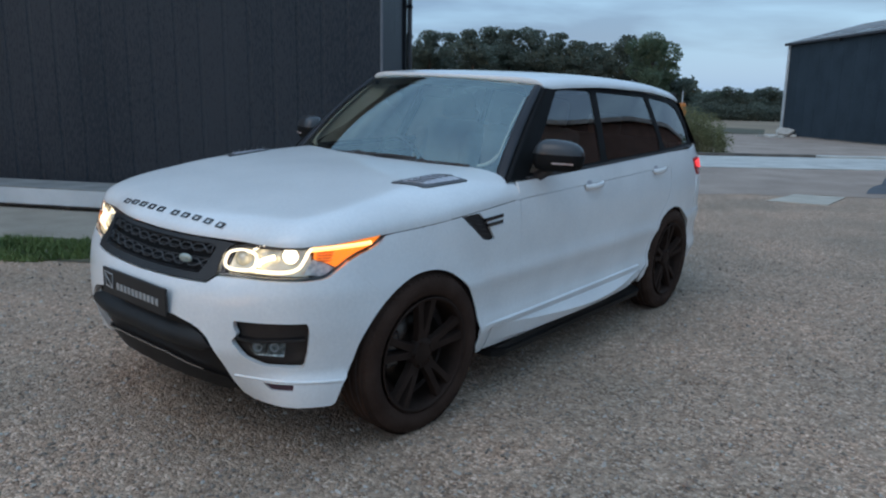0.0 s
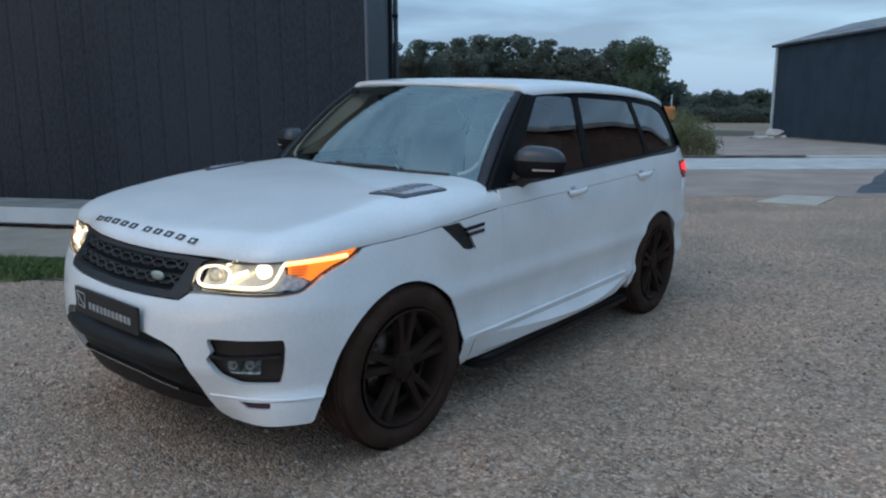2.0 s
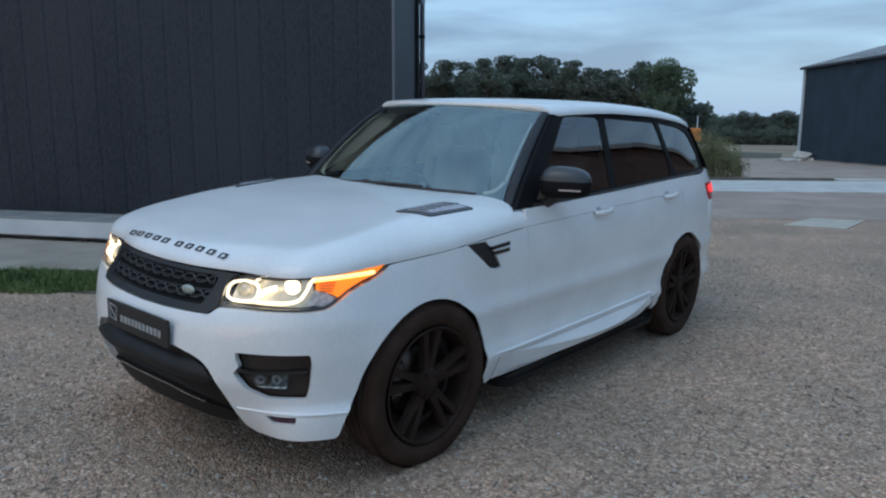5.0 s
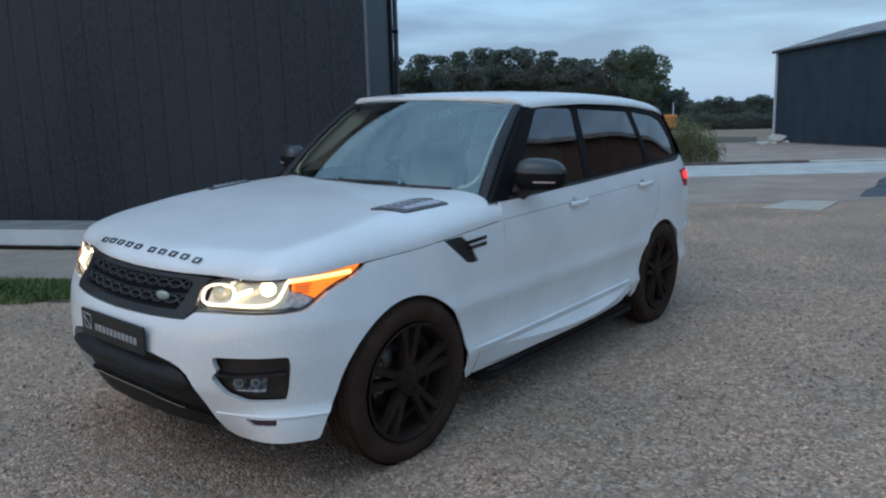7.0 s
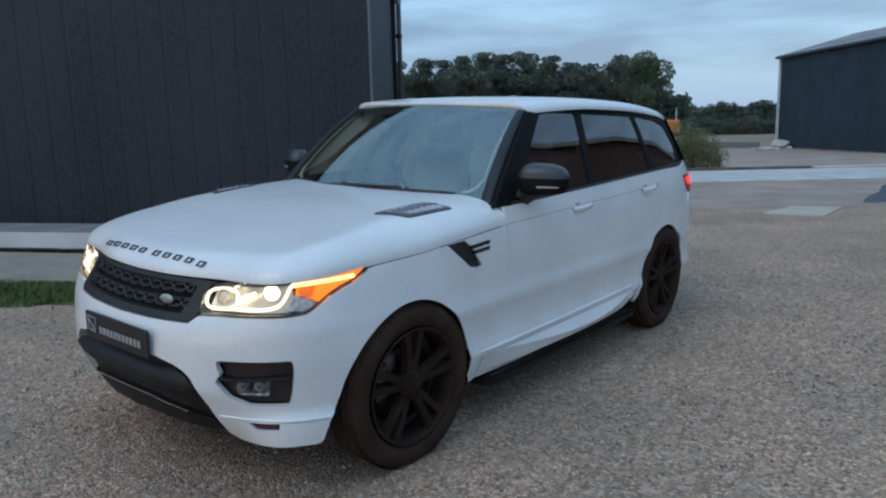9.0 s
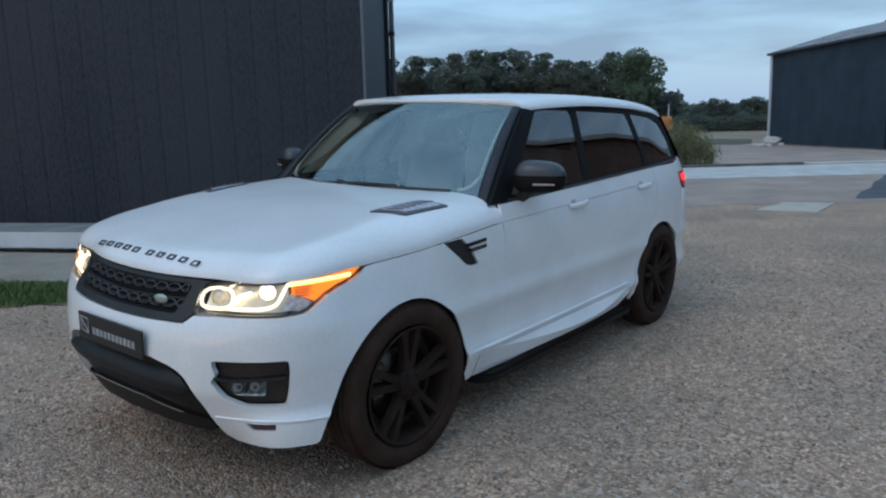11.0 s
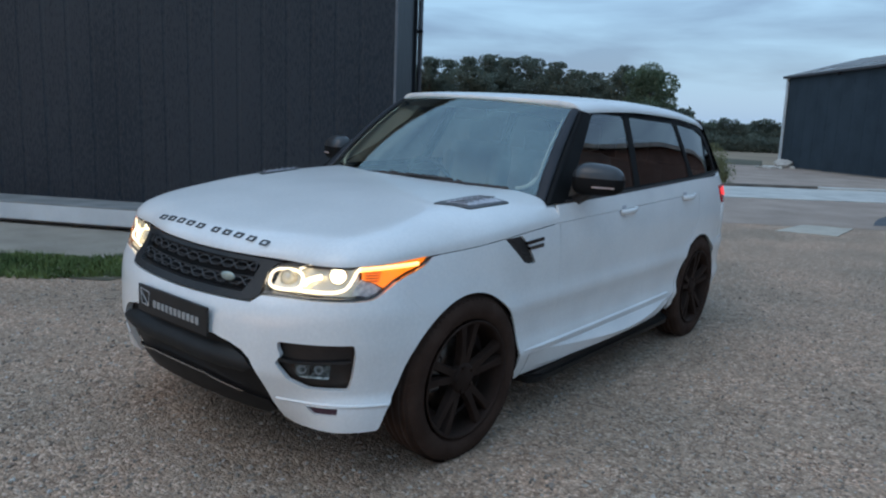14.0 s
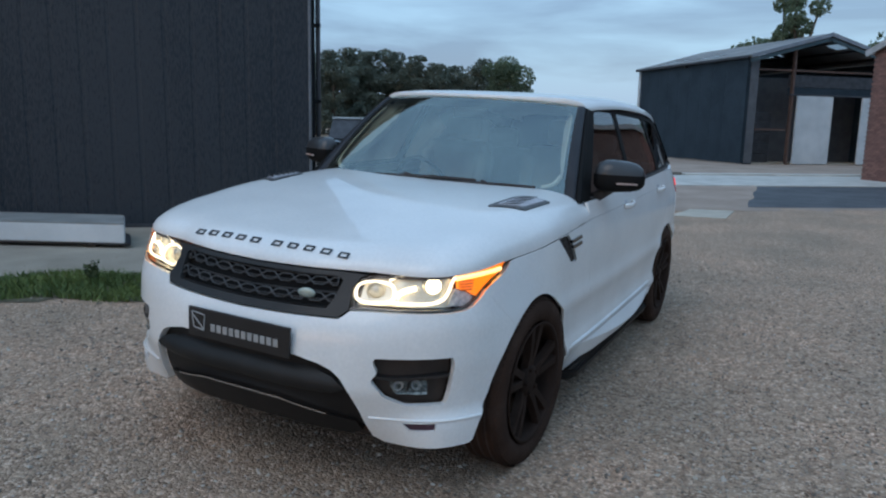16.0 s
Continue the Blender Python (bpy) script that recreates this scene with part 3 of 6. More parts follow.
def wrapped_beam():
    t = thing("sheet_pallet", "long low white sheet-metal load on dark timber bearers", "sheet load")
    m = Matrix.Translation((-5.146, 3.667, 0)) @ Matrix.Rotation(radians(25.4), 4, "Z")
    bm = bmesh.new()
    skewed_slab(bm, 9.0, 0.764, 0.39, 0.072, 0.296, m)
    part("sheet_block", bm, WHITE_SHEET, t)
    bm = bmesh.new()
    skewed_slab(bm, 8.98, 0.75, 0.38, 0.297, 0.301, m @ Matrix.Translation((-0.01, 0.010, 0)))
    part("top_sheet", bm, DUSTY_SHEET, t, "dusty grey top sheet")
    bm = bmesh.new()
    skewed_slab(bm, 8.9, 0.74, 0.37, 0.046, 0.070, m @ Matrix.Translation((0.06, 0.012, 0)))
    part("lower_tray", bm, DARK_STEEL, t)
    for i in range(6):
        part("bearer", box((-0.45 - 1.6 * i, 0.40, 0.024), (0.12, 0.66, 0.046), 0.005, m=m), BARK, t)
    return t


wrapped_beam()


# ---- trees ----
def leaf_cloud(rng, centres, per, size, flat=0.7):
    """Many small folded leaf clumps scattered over blobs (x, y, z, r); each clump is two bent quads."""
    verts, faces = [], []
    for cx, cy, cz, r in centres:
        n = int(per * r * r)
        d = rng.normal(size=(n, 3))
        d /= np.linalg.norm(d, axis=1)[:, None]
        rad = r * (0.55 + 0.5 * rng.random(n) ** 0.6)
        p = np.array((cx, cy, cz)) + d * rad[:, None] * np.array((1, 1, flat))
        a = rng.normal(size=(n, 3))
        a /= np.linalg.norm(a, axis=1)[:, None]
        b = np.cross(a, rng.normal(size=(n, 3)))
        b /= np.linalg.norm(b, axis=1)[:, None]
        sz = size * (0.6 + 0.8 * rng.random(n))[:, None]
        nrm = np.cross(a, b) * sz * 0.35
        base = len(verts)
        q = np.stack([p - a * sz, p + b * sz * 0.6 + nrm, p + a * sz, p - b * sz * 0.6 + nrm], axis=1)
        verts.extend(q.reshape(-1, 3).tolist())
        faces.extend([(base + 4 * i, base + 4 * i + 1, base + 4 * i + 2) for i in range(n)])
        faces.extend([(base + 4 * i, base + 4 * i + 2, base + 4 * i + 3) for i in range(n)])
    return verts, faces


def tree(name, label, x, y, height, radius, crown_mat, seed, kind="round", size=0.22, per=120, group=""):
    rng = np.random.default_rng(seed)
    t = thing(name, label, "tree", group, Matrix.Translation((x, y, 0)))
    bm = bmesh.new()
    top = height * (0.86 if kind == "pine" else 0.6)
    add_rod(bm, (0, 0, -0.1), (0.1, 0.05, top), 0.035 * height, 0.012 * height, 8)
    blobs = []
    if kind == "pine":
        for k in range(9):
            f = 0.16 + 0.82 * k / 8
            rr = radius * (0.62 + 0.38 * math.sin(math.pi * min(1.0, (1.02 - f) * 1.9))) * rng.uniform(0.6, 1.0)
            for j in range(3):
                an = rng.uniform(0, 6.28)
                off = rr * rng.uniform(0.15, 0.75) * (1.0 - 0.5 * max(0, f - 0.6))
                p = (off * math.cos(an), off * math.sin(an), f * height)
                blobs.append((*p, rr * rng.uniform(0.38, 0.62)))
                add_rod(bm, (0, 0, f * height - 0.5), p, 0.009 * height, 0.003 * height, 5)
    else:
        for k in range(15):
            an, f = rng.uniform(0, 6.28), rng.uniform(0.16, 0.84)
            off = radius * rng.uniform(0.25, 0.78) * math.sin(math.pi * min(1, max(0.12, (f - 0.16) / 0.86))) ** 0.6
            p = (off * math.cos(an), off * math.sin(an), f * height)
            blobs.append((*p, radius * rng.uniform(0.28, 0.44)))
            add_rod(bm, (0, 0, 0.25 * height + 0.2 * f * height), p, 0.012 * height, 0.004 * height, 5)
        blobs.append((0, 0, 0.82 * height, radius * 0.42))
    part("trunk", bm, BARK, t)
    v, f = leaf_cloud(rng, blobs, per, size, 0.55 if kind == "pine" else 0.85)
    mesh_object("crown", v, f, crown_mat, t)
    return t


def polar(bearing, dist):
    """A place seen from the camera's usual stand, by bearing to the left of +y and distance."""
    b = radians(bearing)
    return 3.1 - math.sin(b) * dist, -1.6 + math.cos(b) * dist


def place_trees():
    rng = random.Random(5)
    # pine belt behind the barn
    for i in range(15):
        b = 46.5 - 1.62 * i
        h = {4: 9.2, 5: 9.5, 7: 10.4, 8: 9.9, 9: 10.1}.get(i, rng.uniform(8.6, 9.8)) - 0.05 * i
        x, y = polar(b + rng.uniform(-0.3, 0.3), 88 + rng.uniform(-4, 5))
        tree("pine_tree", "dark dense pine in the tree belt", x, y, h * 0.98, rng.uniform(2.6, 3.5), PINE, 40 + i, "pine", 0.17, 150, "pine belt")
    for i in range(22):
        b = 47.5 - 1.15 * i
        x, y = polar(b, 92 + rng.uniform(-3, 3))
        tree("pine_tree", "dark low pine filling the tree belt", x, y, rng.uniform(6.2, 7.6), rng.uniform(2.4, 3.2), PINE, 80 + i, "round", 0.19, 130, "pine belt")
    x, y = polar(23.4, 84)
    tree("broadleaf_tree", "tall rounded green broadleaf tree at the belt's end", x, y, 9.6, 3.3, LEAF, 7, "round", 0.14, 380)
    for i, (b, h, r) in enumerate(((19.3, 2.5, 1.2), (18.7, 3.2, 1.5), (18.0, 3.55, 1.6), (17.3, 3.4, 1.5), (16.6, 2.9, 1.4), (15.9, 3.4, 1.5), (15.2, 3.55, 1.6), (14.5, 3.2, 1.5), (13.8, 2.9, 1.4), (13.1, 2.8, 1.4))):
        x, y = polar(b, 84)
        tree("hawthorn_tree", "dark rounded hawthorn at the field's far edge", x, y, h, r, PINE, 120 + i, "round", 0.10, 420, "far field hawthorns")
    for i in range(7):
        x, y = polar(21.6 - 0.55 * i, 170)
        tree("hedgerow_tree", "hazy hedgerow tree far behind the field", x, y, 4.2, 2.2, LEAF, 150 + i, "round", 0.4, 50, "far hedgerow")
    x, y = polar(3.3, 62)
    tree("ash_tree", "tall thin-leaved ash behind the steel barn", x, y, 14.8, 1.9, LEAF, 160, "round", 0.16, 300)
    x, y = polar(4.0, 63)
    tree("ash_tree", "thin-leaved ash beside a taller one behind the barn", x, y, 13.6, 1.7, LEAF, 161, "round", 0.16, 300)
    for i, (b, h) in enumerate(((6.8, 9.2), (5.9, 9.6), (5.0, 9.9), (-1.9, 10.0), (-4.2, 11.0), (-6.5, 10.5))):
        x, y = polar(b, 66)
        tree("broadleaf_tree", "dark green tree behind the barns", x, y, h, 2.3, LEAF, 170 + i, "round", 0.22, 80, "trees behind the barns")


place_trees()


def scrub_bush():
    x, y, _ = yard(9.0, 13.2)
    rng = np.random.default_rng(3)
    t = thing("scrub_bush", "tall dry yellow-green weeds and brambles beside the road", "bush", "", Matrix.Translation((x, y, 0)))
    bm = bmesh.new()
    blobs = []
    for k in range(26):
        ux, uy, h = rng.uniform(-1.5, 0.75), rng.uniform(-0.5, 0.9), rng.uniform(0.7, 1.5)
        h *= np.interp(ux, (-1.5, -0.75, -0.45, 0.0, 0.75), (0.55, 0.7, 1.0, 0.85, 0.35))
        px, py = ux * UX - uy * UY, ux * UY + uy * UX
        add_rod(bm, (px, py, 0), (px + rng.uniform(-0.2, 0.2), py, h * 1.15), 0.012, 0.004, 4)
        blobs.append((px, py, h * 0.75, 0.42 * max(0.5, h)))
        blobs.append((px, py, h * 0.35, 0.45 * max(0.5, h)))
    part("stems", bm, BARK, t)
    v, f = leaf_cloud(rng, blobs, 1900, 0.028, 1.0)
    mesh_object("foliage", v, f, SCRUB, t)


scrub_bush()


def broken_slab(rng, w, d, h, m):
    """A flat piece of concrete with a broken outline."""
    bm = bmesh.new()
    n = 6
    turn = [6.283 * (k + rng.uniform(-0.35, 0.35)) / n for k in range(n)]
    f = [((0.5 + rng.uniform(-0.2, 0.14)) * w * math.cos(a), (0.5 + rng.uniform(-0.2, 0.14)) * d * math.sin(a)) for a in turn]
    lo = [bm.verts.new(m @ Vector((x, y, -h / 2))) for x, y in f]
    hi = [bm.verts.new(m @ Vector((x * 0.94, y * 0.94, h / 2 + rng.uniform(-0.02, 0.02)))) for x, y in f]
    bm.faces.new(hi)
    bm.faces.new(lo[::-1])
    for k in range(n):
        bm.faces.new((lo[k], lo[(k + 1) % n], hi[(k + 1) % n], hi[k]))
    bmesh.ops.recalc_face_normals(bm, faces=bm.faces)
    return bm


def rubble_heap():
    rng = np.random.default_rng(11)
    for x, y, lead, n, w, h in ((-7.25, 39.6, (0.95, 0.7, 0.14, 38), 9, 0.5, 0.28), (-7.35, 37.6, (0.7, 0.5, 0.10, 8), 8, 0.55, 0.12)):
        t = thing("rubble_heap", "small heap of pale broken concrete slabs and lumps", "rubble", "rubble heaps", Matrix.Translation((x, y, 0)))
        for i in range(n):
            sx, sy, sz = rng.uniform(0.16, 0.42), rng.uniform(0.14, 0.3), rng.uniform(0.06, 0.13)
            d, an = rng.uniform(0.1, w), rng.uniform(0, 6.28)
            z = max(0.05, h * (1 - d / w) * rng.uniform(0.4, 1.0))
            m = Matrix.Translation((1.3 * d * math.cos(an), d * math.sin(an), z)) @ Matrix.Rotation(an, 4, "Z") @ Matrix.Rotation(rng.uniform(-0.5, 0.5), 4, "X")
            part("lump", broken_slab(rng, sx, sy, sz, m), RUBBLE, t)
        w0, d0, h0, lean = lead
        m = Matrix.Translation((0.1, -0.1, h0 / 2 + 0.5 * d0 * math.sin(radians(lean)))) @ Matrix.Rotation(0.35, 4, "Z") @ Matrix.Rotation(radians(lean), 4, "X")
        part("leaning_slab", broken_slab(rng, w0, d0, h0, m), RUBBLE, t)


rubble_heap()


def undergrowth():
    """Dense low growth under the pine belt."""
    rng = np.random.default_rng(21)
    blobs = []
    for i in range(150):
        x, y = polar(49 - 0.19 * i + rng.uniform(-0.2, 0.2), 90 + rng.uniform(-4, 3))
        blobs.append((x, y, rng.uniform(0.6, 3.6), rng.uniform(1.0, 1.7)))
    v, f = leaf_cloud(rng, blobs, 60, 0.32, 0.9)
    tagged(mesh_object("undergrowth", v, f, PINE), "dark dense undergrowth below the pines", "undergrowth", kind="stuff")
    blobs = []
    for i in range(60):
        x, y = polar(20.5 - 0.15 * i + rng.uniform(-0.2, 0.2), 131 + rng.uniform(-2, 2))
        blobs.append((x, y, rng.uniform(0.5, 2.4), rng.uniform(1.0, 1.6)))
    v, f = leaf_cloud(rng, blobs, 50, 0.35, 0.9)
    tagged(mesh_object("far_hedge", v, f, PINE), "dark hedge behind the field hawthorns", "hedge", kind="stuff")
    blobs = []
    for i in range(90):
        x, y = polar(23.0 - 0.125 * i + rng.uniform(-0.1, 0.1), 81.5 + rng.uniform(-1, 1))
        blobs.append((x, y, rng.uniform(0.3, 1.3), rng.uniform(0.5, 0.9)))
    v, f = leaf_cloud(rng, blobs, 220, 0.13, 0.9)
    tagged(mesh_object("field_hedge", v, f, PINE), "low dark hedge along the stubble field", "hedge", kind="stuff")


undergrowth()


def grass_strip():
    rng = np.random.default_rng(31)
    n = 26000
    u = -9.5 + 10.6 * rng.random(n) ** 0.8
    v = -4.42 + 1.12 * rng.random(n)
    edge = 0.10 * np.sin(u * 2.1) + 0.07 * np.sin(u * 5.3 + 1)
    v = v + edge
    clump = 0.55 + 0.45 * np.sin(u * 3.1 + 2 * np.sin(v * 4)) * np.sin(v * 5 + u)
    h = (0.03 + 0.065 * rng.random(n)) * (0.55 + 0.6 * clump)
    a = rng.random(n) * 6.283
    lean = rng.normal(size=(n, 2)) * 0.5 * h[:, None]
    x, y = -4.52 + u * UX + v * VX, 6.41 + u * UY + v * VY
    w = 0.006 + 0.006 * rng.random(n)
    verts = np.zeros((n, 3, 3))
    verts[:, 0] = np.stack([x - w * np.cos(a), y - w * np.sin(a), np.full(n, 0.004)], 1)
    verts[:, 1] = np.stack([x + w * np.cos(a), y + w * np.sin(a), np.full(n, 0.004)], 1)
    verts[:, 2] = np.stack([x + lean[:, 0], y + lean[:, 1], h], 1)
    faces = np.arange(3 * n).reshape(n, 3)
    tagged(mesh_object("grass", verts.reshape(-1, 3).tolist(), faces.tolist(), GRASS), "strip of rough green grass beside the concrete", "grass", kind="stuff")
    ragged("verge", -30, 1.0, -4.4, -3.25, SOIL, 0.006, "dark soil under the grass strip", 0.3, 0.12)


grass_strip()


def weed():
    """A small leafy weed at the edge of the grass."""
    rng = np.random.default_rng(77)
    base = Vector(yard(-2.02, -3.66))
    t = thing("weed", "small dark leafy weed growing beside the concrete", "plant")
    bm, leaves = bmesh.new(), bmesh.new()
    for i in range(9):
        a = rng.random() * 6.283
        tip = base + Vector((0.07 * math.cos(a), 0.07 * math.sin(a), 0.11 + 0.09 * rng.random()))
        add_rod(bm, base, tip, 0.003, 0.0015, 5)
        for j in range(14):
            c = base.lerp(tip, 0.45 + 0.6 * rng.random()) + Vector(rng.normal(size=3) * 0.014)
            d = Vector(rng.normal(size=3)).normalized()
            n = d.orthogonal().normalized()
            w, h = 0.008 + 0.006 * rng.random(), 0.022 + 0.014 * rng.random()
            leaves.faces.new([leaves.verts.new(c + q) for q in (n * w, d * h, -n * w, -d * h * 0.6)])
    part("stem", bm, BARK, t)
    part("leaf_spray", leaves, WEED_LEAF, t)


weed()


def gravel_stones():
    """Loose stones lying on the gravel."""
    rng = np.random.default_rng(41)
    n = 42000
    r = 1.2 + 8.5 * rng.random(n) ** 1.3
    b = np.radians(rng.uniform(-12, 92, n))
    x, y = 2.8 - np.sin(b) * r, -1.9 + np.cos(b) * r
    s = 0.004 + 0.010 * rng.random(n) ** 2.4
    octa = np.array([(1, 0, 0), (-1, 0, 0), (0, 1, 0), (0, -1, 0), (0, 0, 1), (0, 0, -1)], float)
    tri = np.array([(0, 2, 4), (2, 1, 4), (1, 3, 4), (3, 0, 4), (2, 0, 5), (1, 2, 5), (3, 1, 5), (0, 3, 5)])
    sc = s[:, None] * rng.uniform(0.6, 1.3, (n, 3)) * np.array((1, 1, 0.7))
    a = rng.random(n) * 6.283
    v = octa[None] * sc[:, None, :] + rng.normal(size=(n, 6, 3)) * 0.18 * s[:, None, None]
    vx = v[..., 0] * np.cos(a)[:, None] - v[..., 1] * np.sin(a)[:, None]
    vy = v[..., 0] * np.sin(a)[:, None] + v[..., 1] * np.cos(a)[:, None]
    p = np.stack([vx + x[:, None], vy + y[:, None], v[..., 2] + 0.3 * s[:, None] + rise(x, y)[:, None]], axis=-1)
    f = (tri[None] + 6 * np.arange(n)[:, None, None]).reshape(-1, 3)
    tagged(mesh_object("gravel_stones", p.reshape(-1, 3).tolist(), f.tolist(), STONE), "loose pale and grey gravel stones", "gravel", kind="stuff")


gravel_stones()


def distant_car():
    """A dark parked car with a pale roof, far behind the barn."""
    m = Matrix.Translation((-13.30, 20.25, 0)) @ Matrix.Rotation(radians(35), 4, "Z")
    t = thing("parked_hatchback", "dark parked car with pale roof beyond the barn", "car")
    bm = box((0, 0, 0.58), (1.70, 4.1, 0.62), 0.16, m=m)
    part("body", bm, DARK_STEEL, t, smooth=False)
    bm = bmesh.new()
    lo = [bm.verts.new(m @ Vector(p)) for p in ((-0.82, -1.0, 0.95), (0.82, -1.0, 0.95), (0.82, 1.9, 0.95), (-0.82, 1.9, 0.95))]
    hi = [bm.verts.new(m @ Vector(p)) for p in ((-0.64, -0.4, 1.62), (0.64, -0.4, 1.62), (0.64, 1.5, 1.62), (-0.64, 1.5, 1.62))]
    for i in range(4):
        bm.faces.new((lo[i], lo[(i + 1) % 4], hi[(i + 1) % 4], hi[i]))
    bm.faces.new(hi)
    part("window_band", bm, DARK_STEEL, t)
    part("roof", box((0, 0.55, 1.655), (1.34, 2.0, 0.06), 0.025, m=m), WHITE_SHEET, t, "pale roof")
    for sx in (-0.78, 0.78):
        for sy in (-1.3, 1.3):
            part("wheel", rod(m @ Vector((sx - 0.1, sy, 0.31)), m @ Vector((sx + 0.1, sy, 0.31)), 0.31, segments=24), DARK_STEEL, t)


distant_car()


def orange_marker():
    # Unidentified orange object; its lantern form, post and pale rod are invented.
    x, y = polar(21.25, 33)
    t = thing("orange_object", "unidentified orange box on a post behind the weeds", "lantern", "", Matrix.Translation((x, y, 0)))
    part("post", rod((0, 0, 0), (0, 0, 1.1), 0.03), DARK_STEEL, t)
    part("lantern", box((0, 0, 1.32), (0.54, 0.40, 0.56), 0.08, rz=0.5), ORANGE, t)
    part("pale_rod", rod((0.12, 0, 1.58), (0.12, 0, 2.1), 0.03, 0.02), WHITE_SHEET, t)


orange_marker()

# ---- the car's form ----
# The car stands with its nose at y = 0, its tail at y = 4.86, its left flank at x = +0.99.
def curve(xs, ys, x):
    """A smooth monotone curve through points, for arrays."""
    xs, ys, x = np.asarray(xs, float), np.asarray(ys, float), np.asarray(x, float)
    h = np.diff(xs)
    d = np.diff(ys) / h
    m = np.concatenate([[d[0]], np.where(d[1:] * d[:-1] > 0, 2 * d[1:] * d[:-1] / np.where(d[1:] + d[:-1] == 0, 1, d[1:] + d[:-1]), 0), [d[-1]]])
    x = np.clip(x, xs[0], xs[-1])
    i = np.clip(np.searchsorted(xs, x) - 1, 0, len(h) - 1)
    t = (x - xs[i]) / h[i]
    return ((2 * t ** 3 - 3 * t ** 2 + 1) * ys[i] + (t ** 3 - 2 * t ** 2 + t) * h[i] * m[i]
            + (-2 * t ** 3 + 3 * t ** 2) * ys[i + 1] + (t ** 3 - t ** 2) * h[i] * m[i + 1])


def catmull(points, n=16):
    p = np.asarray(points, float)
    p = np.vstack([2 * p[0] - p[1], p, 2 * p[-1] - p[-2]])
    out = []
    for i in range(1, len(p) - 2):
        t = np.linspace(0, 1, n, endpoint=False)[:, None]
        out.append(0.5 * (2 * p[i] + (p[i + 1] - p[i - 1]) * t + (2 * p[i - 1] - 5 * p[i] + 4 * p[i + 1] - p[i + 2]) * t ** 2
                          + (3 * p[i] - p[i - 1] - 3 * p[i + 1] + p[i + 2]) * t ** 3))
    return np.vstack(out + [p[-2:-1]])


PLAN = catmull([(0, -0.025), (0.15, -0.022), (0.30, -0.008), (0.46, 0.03), (0.62, 0.09), (0.76, 0.17), (0.86, 0.275), (0.925, 0.43), (0.955, 0.65),
                (0.965, 0.925), (0.972, 1.25), (0.982, 1.7), (0.987, 2.3), (0.987, 3.0), (0.985, 3.5), (0.98, 3.9), (0.955, 4.3), (0.90, 4.6),
                (0.80, 4.76), (0.5, 4.84), (0, 4.86)], 24)
PLAN_S = np.concatenate([[0], np.cumsum(np.linalg.norm(np.diff(PLAN, axis=0), axis=1))])
S_END = PLAN_S[-1]
_t = np.gradient(PLAN, PLAN_S, axis=0)
_t /= np.linalg.norm(_t, axis=1)[:, None]
PLAN_N = np.stack([_t[:, 1], -_t[:, 0]], axis=1)
# how far the skin lies inside the plan curve, by height, for nose, corner, flank and tail
NOSE = ((0.20, 0.30, 0.38, 0.45, 0.52, 0.62, 0.70, 0.76, 0.80, 0.86, 0.92, 0.98, 1.04), (0.17, 0.09, 0.045, 0.02, 0.0, 0.0, 0.006, 0.02, 0.04, 0.08, 0.115, 0.15, 0.19))
CORNER = ((0.20, 0.25, 0.29, 0.378, 0.394, 0.50, 0.63, 0.75, 0.80, 0.86, 0.92, 0.98, 1.04), (0.050, 0.020, 0.012, 0.008, 0.028, 0.018, 0.004, 0.006, 0.016, 0.03, 0.045, 0.064, 0.09))
FLANK = ((0.22, 0.30, 0.36, 0.40, 0.43, 0.47, 0.55, 0.62, 0.655, 0.73, 0.78, 0.90, 1.00, 1.06, 1.13, 1.20, 1.30), (0.085, 0.048, 0.026, 0.012, 0.018, 0.028, 0.024, 0.011, 0.002, 0.013, 0.012, 0.009, 0.017, 0.028, 0.046, 0.072, 0.115))
TAIL = ((0.22, 0.32, 0.45, 0.60, 0.75, 0.90, 1.05, 1.20, 1.30), (0.12, 0.06, 0.01, 0.0, 0.03, 0.04, 0.06, 0.10, 0.14))


AXLE_F, AXLE_R = 0.891, 3.86
ARCH_R, ARCH_Z = 0.438, 0.348


